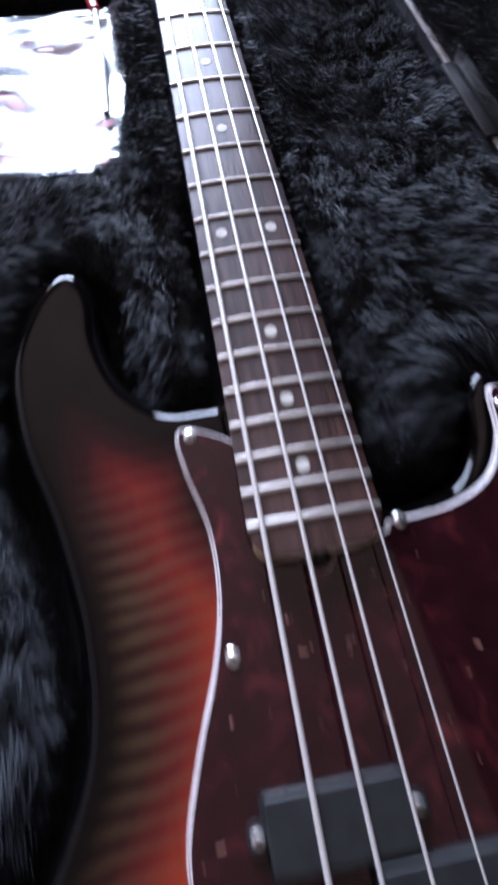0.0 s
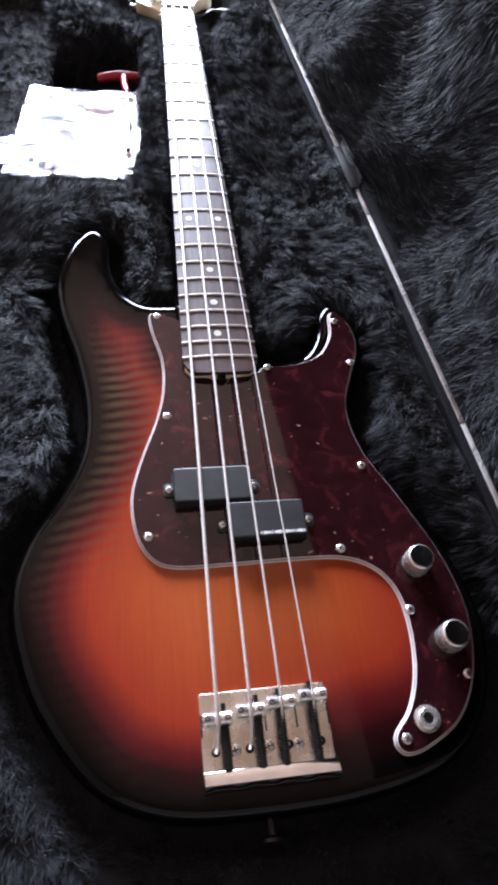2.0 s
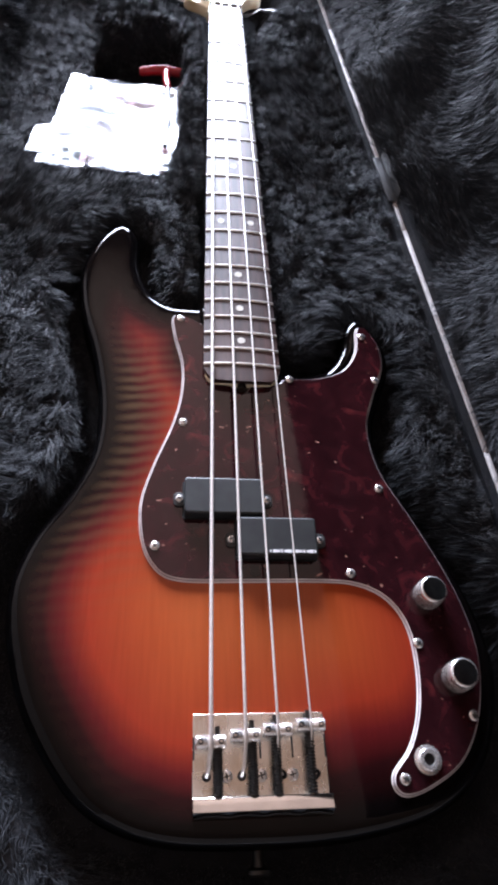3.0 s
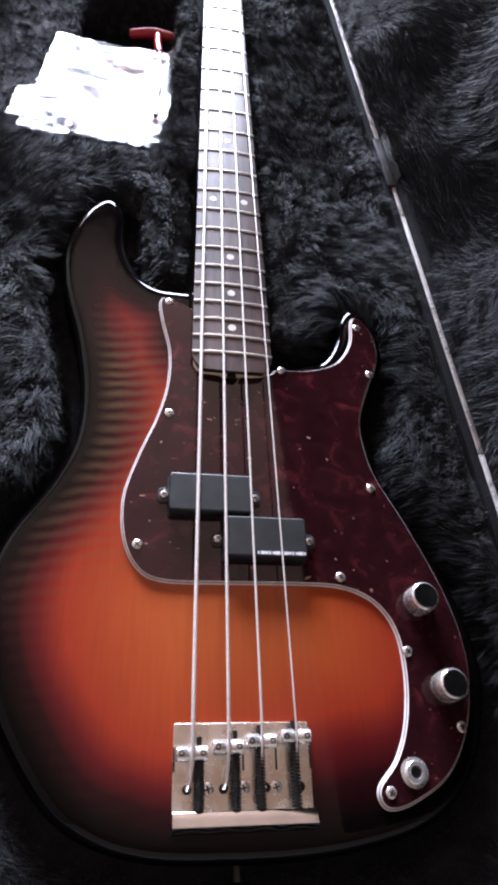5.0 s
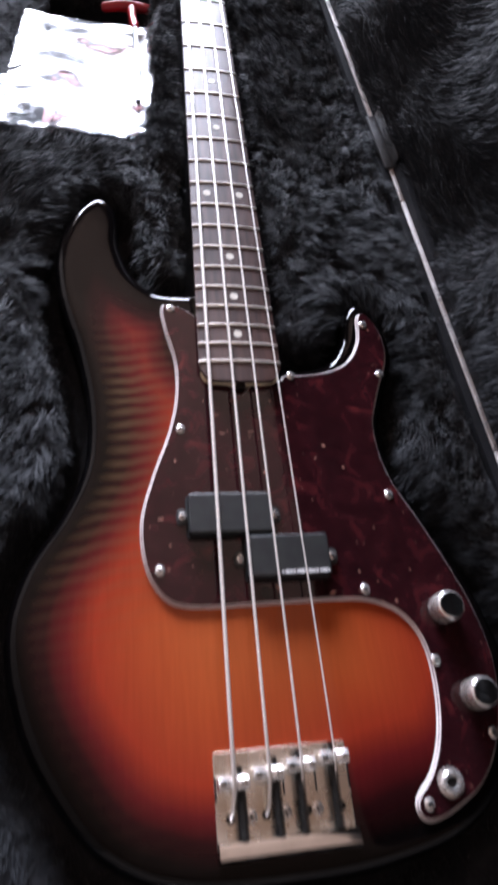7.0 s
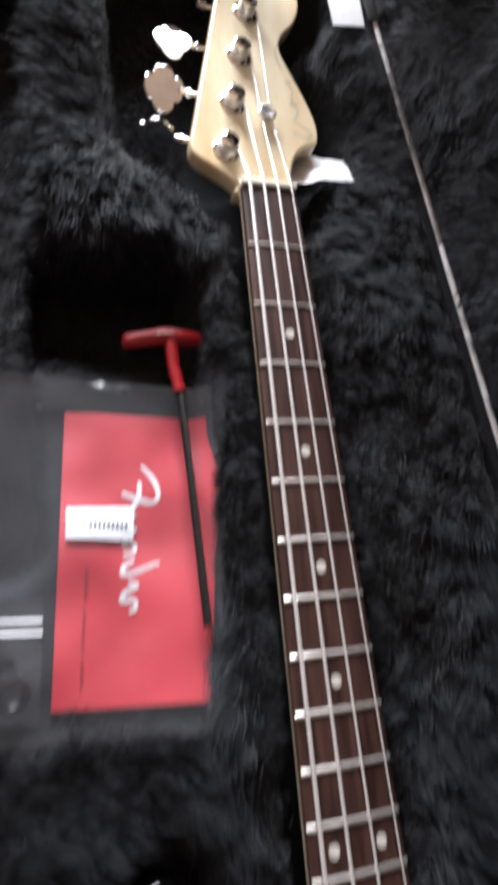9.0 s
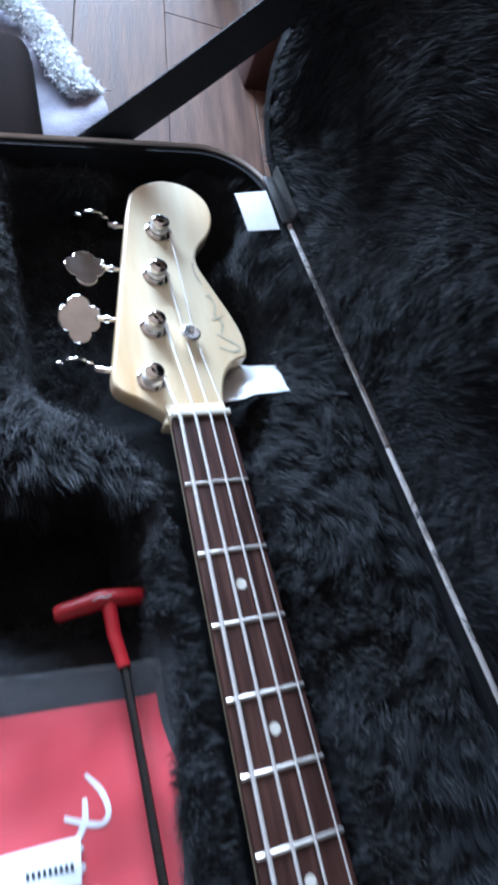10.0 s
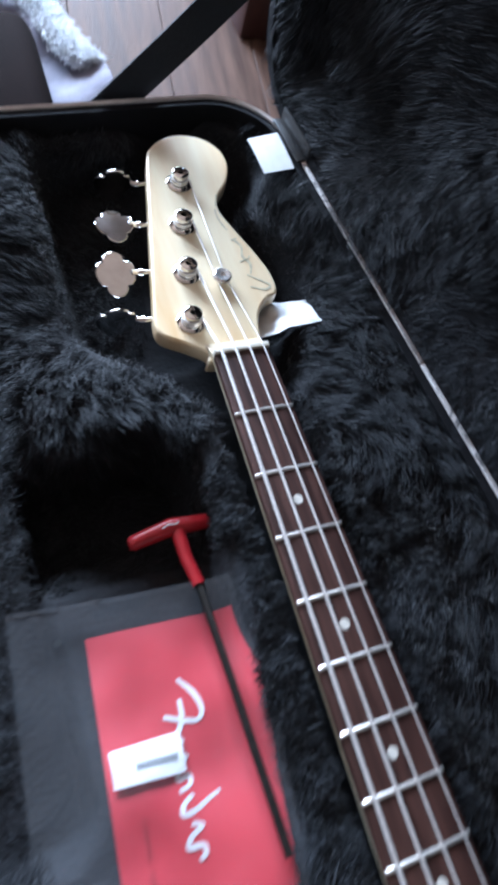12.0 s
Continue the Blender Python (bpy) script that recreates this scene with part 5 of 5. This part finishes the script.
key = thing("hex_key", "red T-handled hex key with black shaft lying on bag", "hex key", (-0.11, 0.61, 0.09))
hz = 0.0945
hc = Vector((-0.0725, 0.7585, hz))
hp = [(-0.1050, 0.7560, hz - 0.002), (-0.1025, 0.7562, hz - 0.002), (-0.0885, 0.7582, hz), (-0.0765, 0.7605, hz), (-0.0645, 0.7598, hz), (-0.0515, 0.7590, hz - 0.0005), (-0.0490, 0.7590, hz - 0.0005)]
hb = tube(hp, [0.0036, 0.0052, 0.0056, 0.0062, 0.0056, 0.0052, 0.0038], 16)
handle = kpart("handle", join(hb, tube([hc, (-0.0722, 0.738, 0.0955), (-0.0695, 0.7185, 0.0975)], [0.0050, 0.0043, 0.0040], 14)), M_RED_PLASTIC, key, "red plastic T-handle")
kpart("maker_mark", ribbon([(-0.083, 0.7588), (-0.078, 0.7606), (-0.075, 0.7598), (-0.071, 0.7608)], [0.0003, 0.0005, 0.0003], hz + 0.0061), M_WHITE_PAPER, handle, "tiny pale maker mark", smooth=False)
kpart("shaft", tube([(-0.0697, 0.722, 0.0972), (-0.0695, 0.660, bag_z(-0.0695, 0.66) + 0.0095), (-0.0700, 0.566, bag_z(-0.070, 0.566) + 0.0090)], 0.0026, 6), M_DARK_STEEL, key, "black steel hex shaft")

# ---- tags near the head ----
tag = thing("white_card_tag", "small white card tucked against plush near rim", "card", (0.105, 1.085, 0.11))
b = sheet([(0.076, 1.078), (0.105, 1.081), (0.107, 1.039), (0.079, 1.038)], 8, 8, lambda x, y: 0.1305 + 0.12 * (x - 0.1) + 0.0015 * math.sin(60 * y), 0.0004)
bmesh.ops.transform(b, matrix=Matrix.Translation((-0.105, -1.085, -0.11)), verts=b.verts[:])
part("card", b, M_WHITE_PAPER, tag)
wrap = thing("tissue_wrap", "crumpled white tissue tucked beside the headstock", "tissue", (0.06, 0.91, 0.10))


def wrap_z(x, y):
    return 0.1225 - 0.50 * (y - 0.884) + 0.05 * (x - 0.06) + 0.003 * noise.noise(Vector((x * 90, y * 90, 2))) - 0.008 * smooth01(np.array((0.052 - x) / 0.02)).item()


b = sheet([(0.026, 0.922), (0.081, 0.920), (0.076, 0.886), (0.027, 0.884)], 22, 14, wrap_z, 0.0006)
bmesh.ops.transform(b, matrix=Matrix.Translation((-0.06, -0.91, -0.10)), verts=b.verts[:])
part("tissue", b, M_WHITE_PAPER, wrap)

# ---- floor boards ----
plank_me = {}
ang = radians(-9)
for i in range(-24, 25):
    for j in range(-3, 3):
        L_ = 1.4
        if "p" not in plank_me:
            b = box(0.1176, L_ - 0.001, 0.012, Matrix(), 0.0006, 1)
            me = bpy.data.meshes.new("plank")
            b.to_mesh(me)
            b.free()
            me.materials.append(M_FLOOR)
            plank_me["p"] = me
        u, v = 0.1185 * i + 0.097, 0.9 + L_ * j + (0.47 * (i % 3))
        x, y = u * math.cos(ang) - v * math.sin(ang) - 0.15, u * math.sin(ang) + v * math.cos(ang)
        if abs(x) < 2.33 and RY0 + 0.72 < y < RY1 - 0.72 + 0.06:
            pl = new("plank", plank_me["p"])
            pl.parent = bpy.data.objects["floor"]
            pl.matrix_basis = pose(x, y, -0.018, 0, 0, -9)
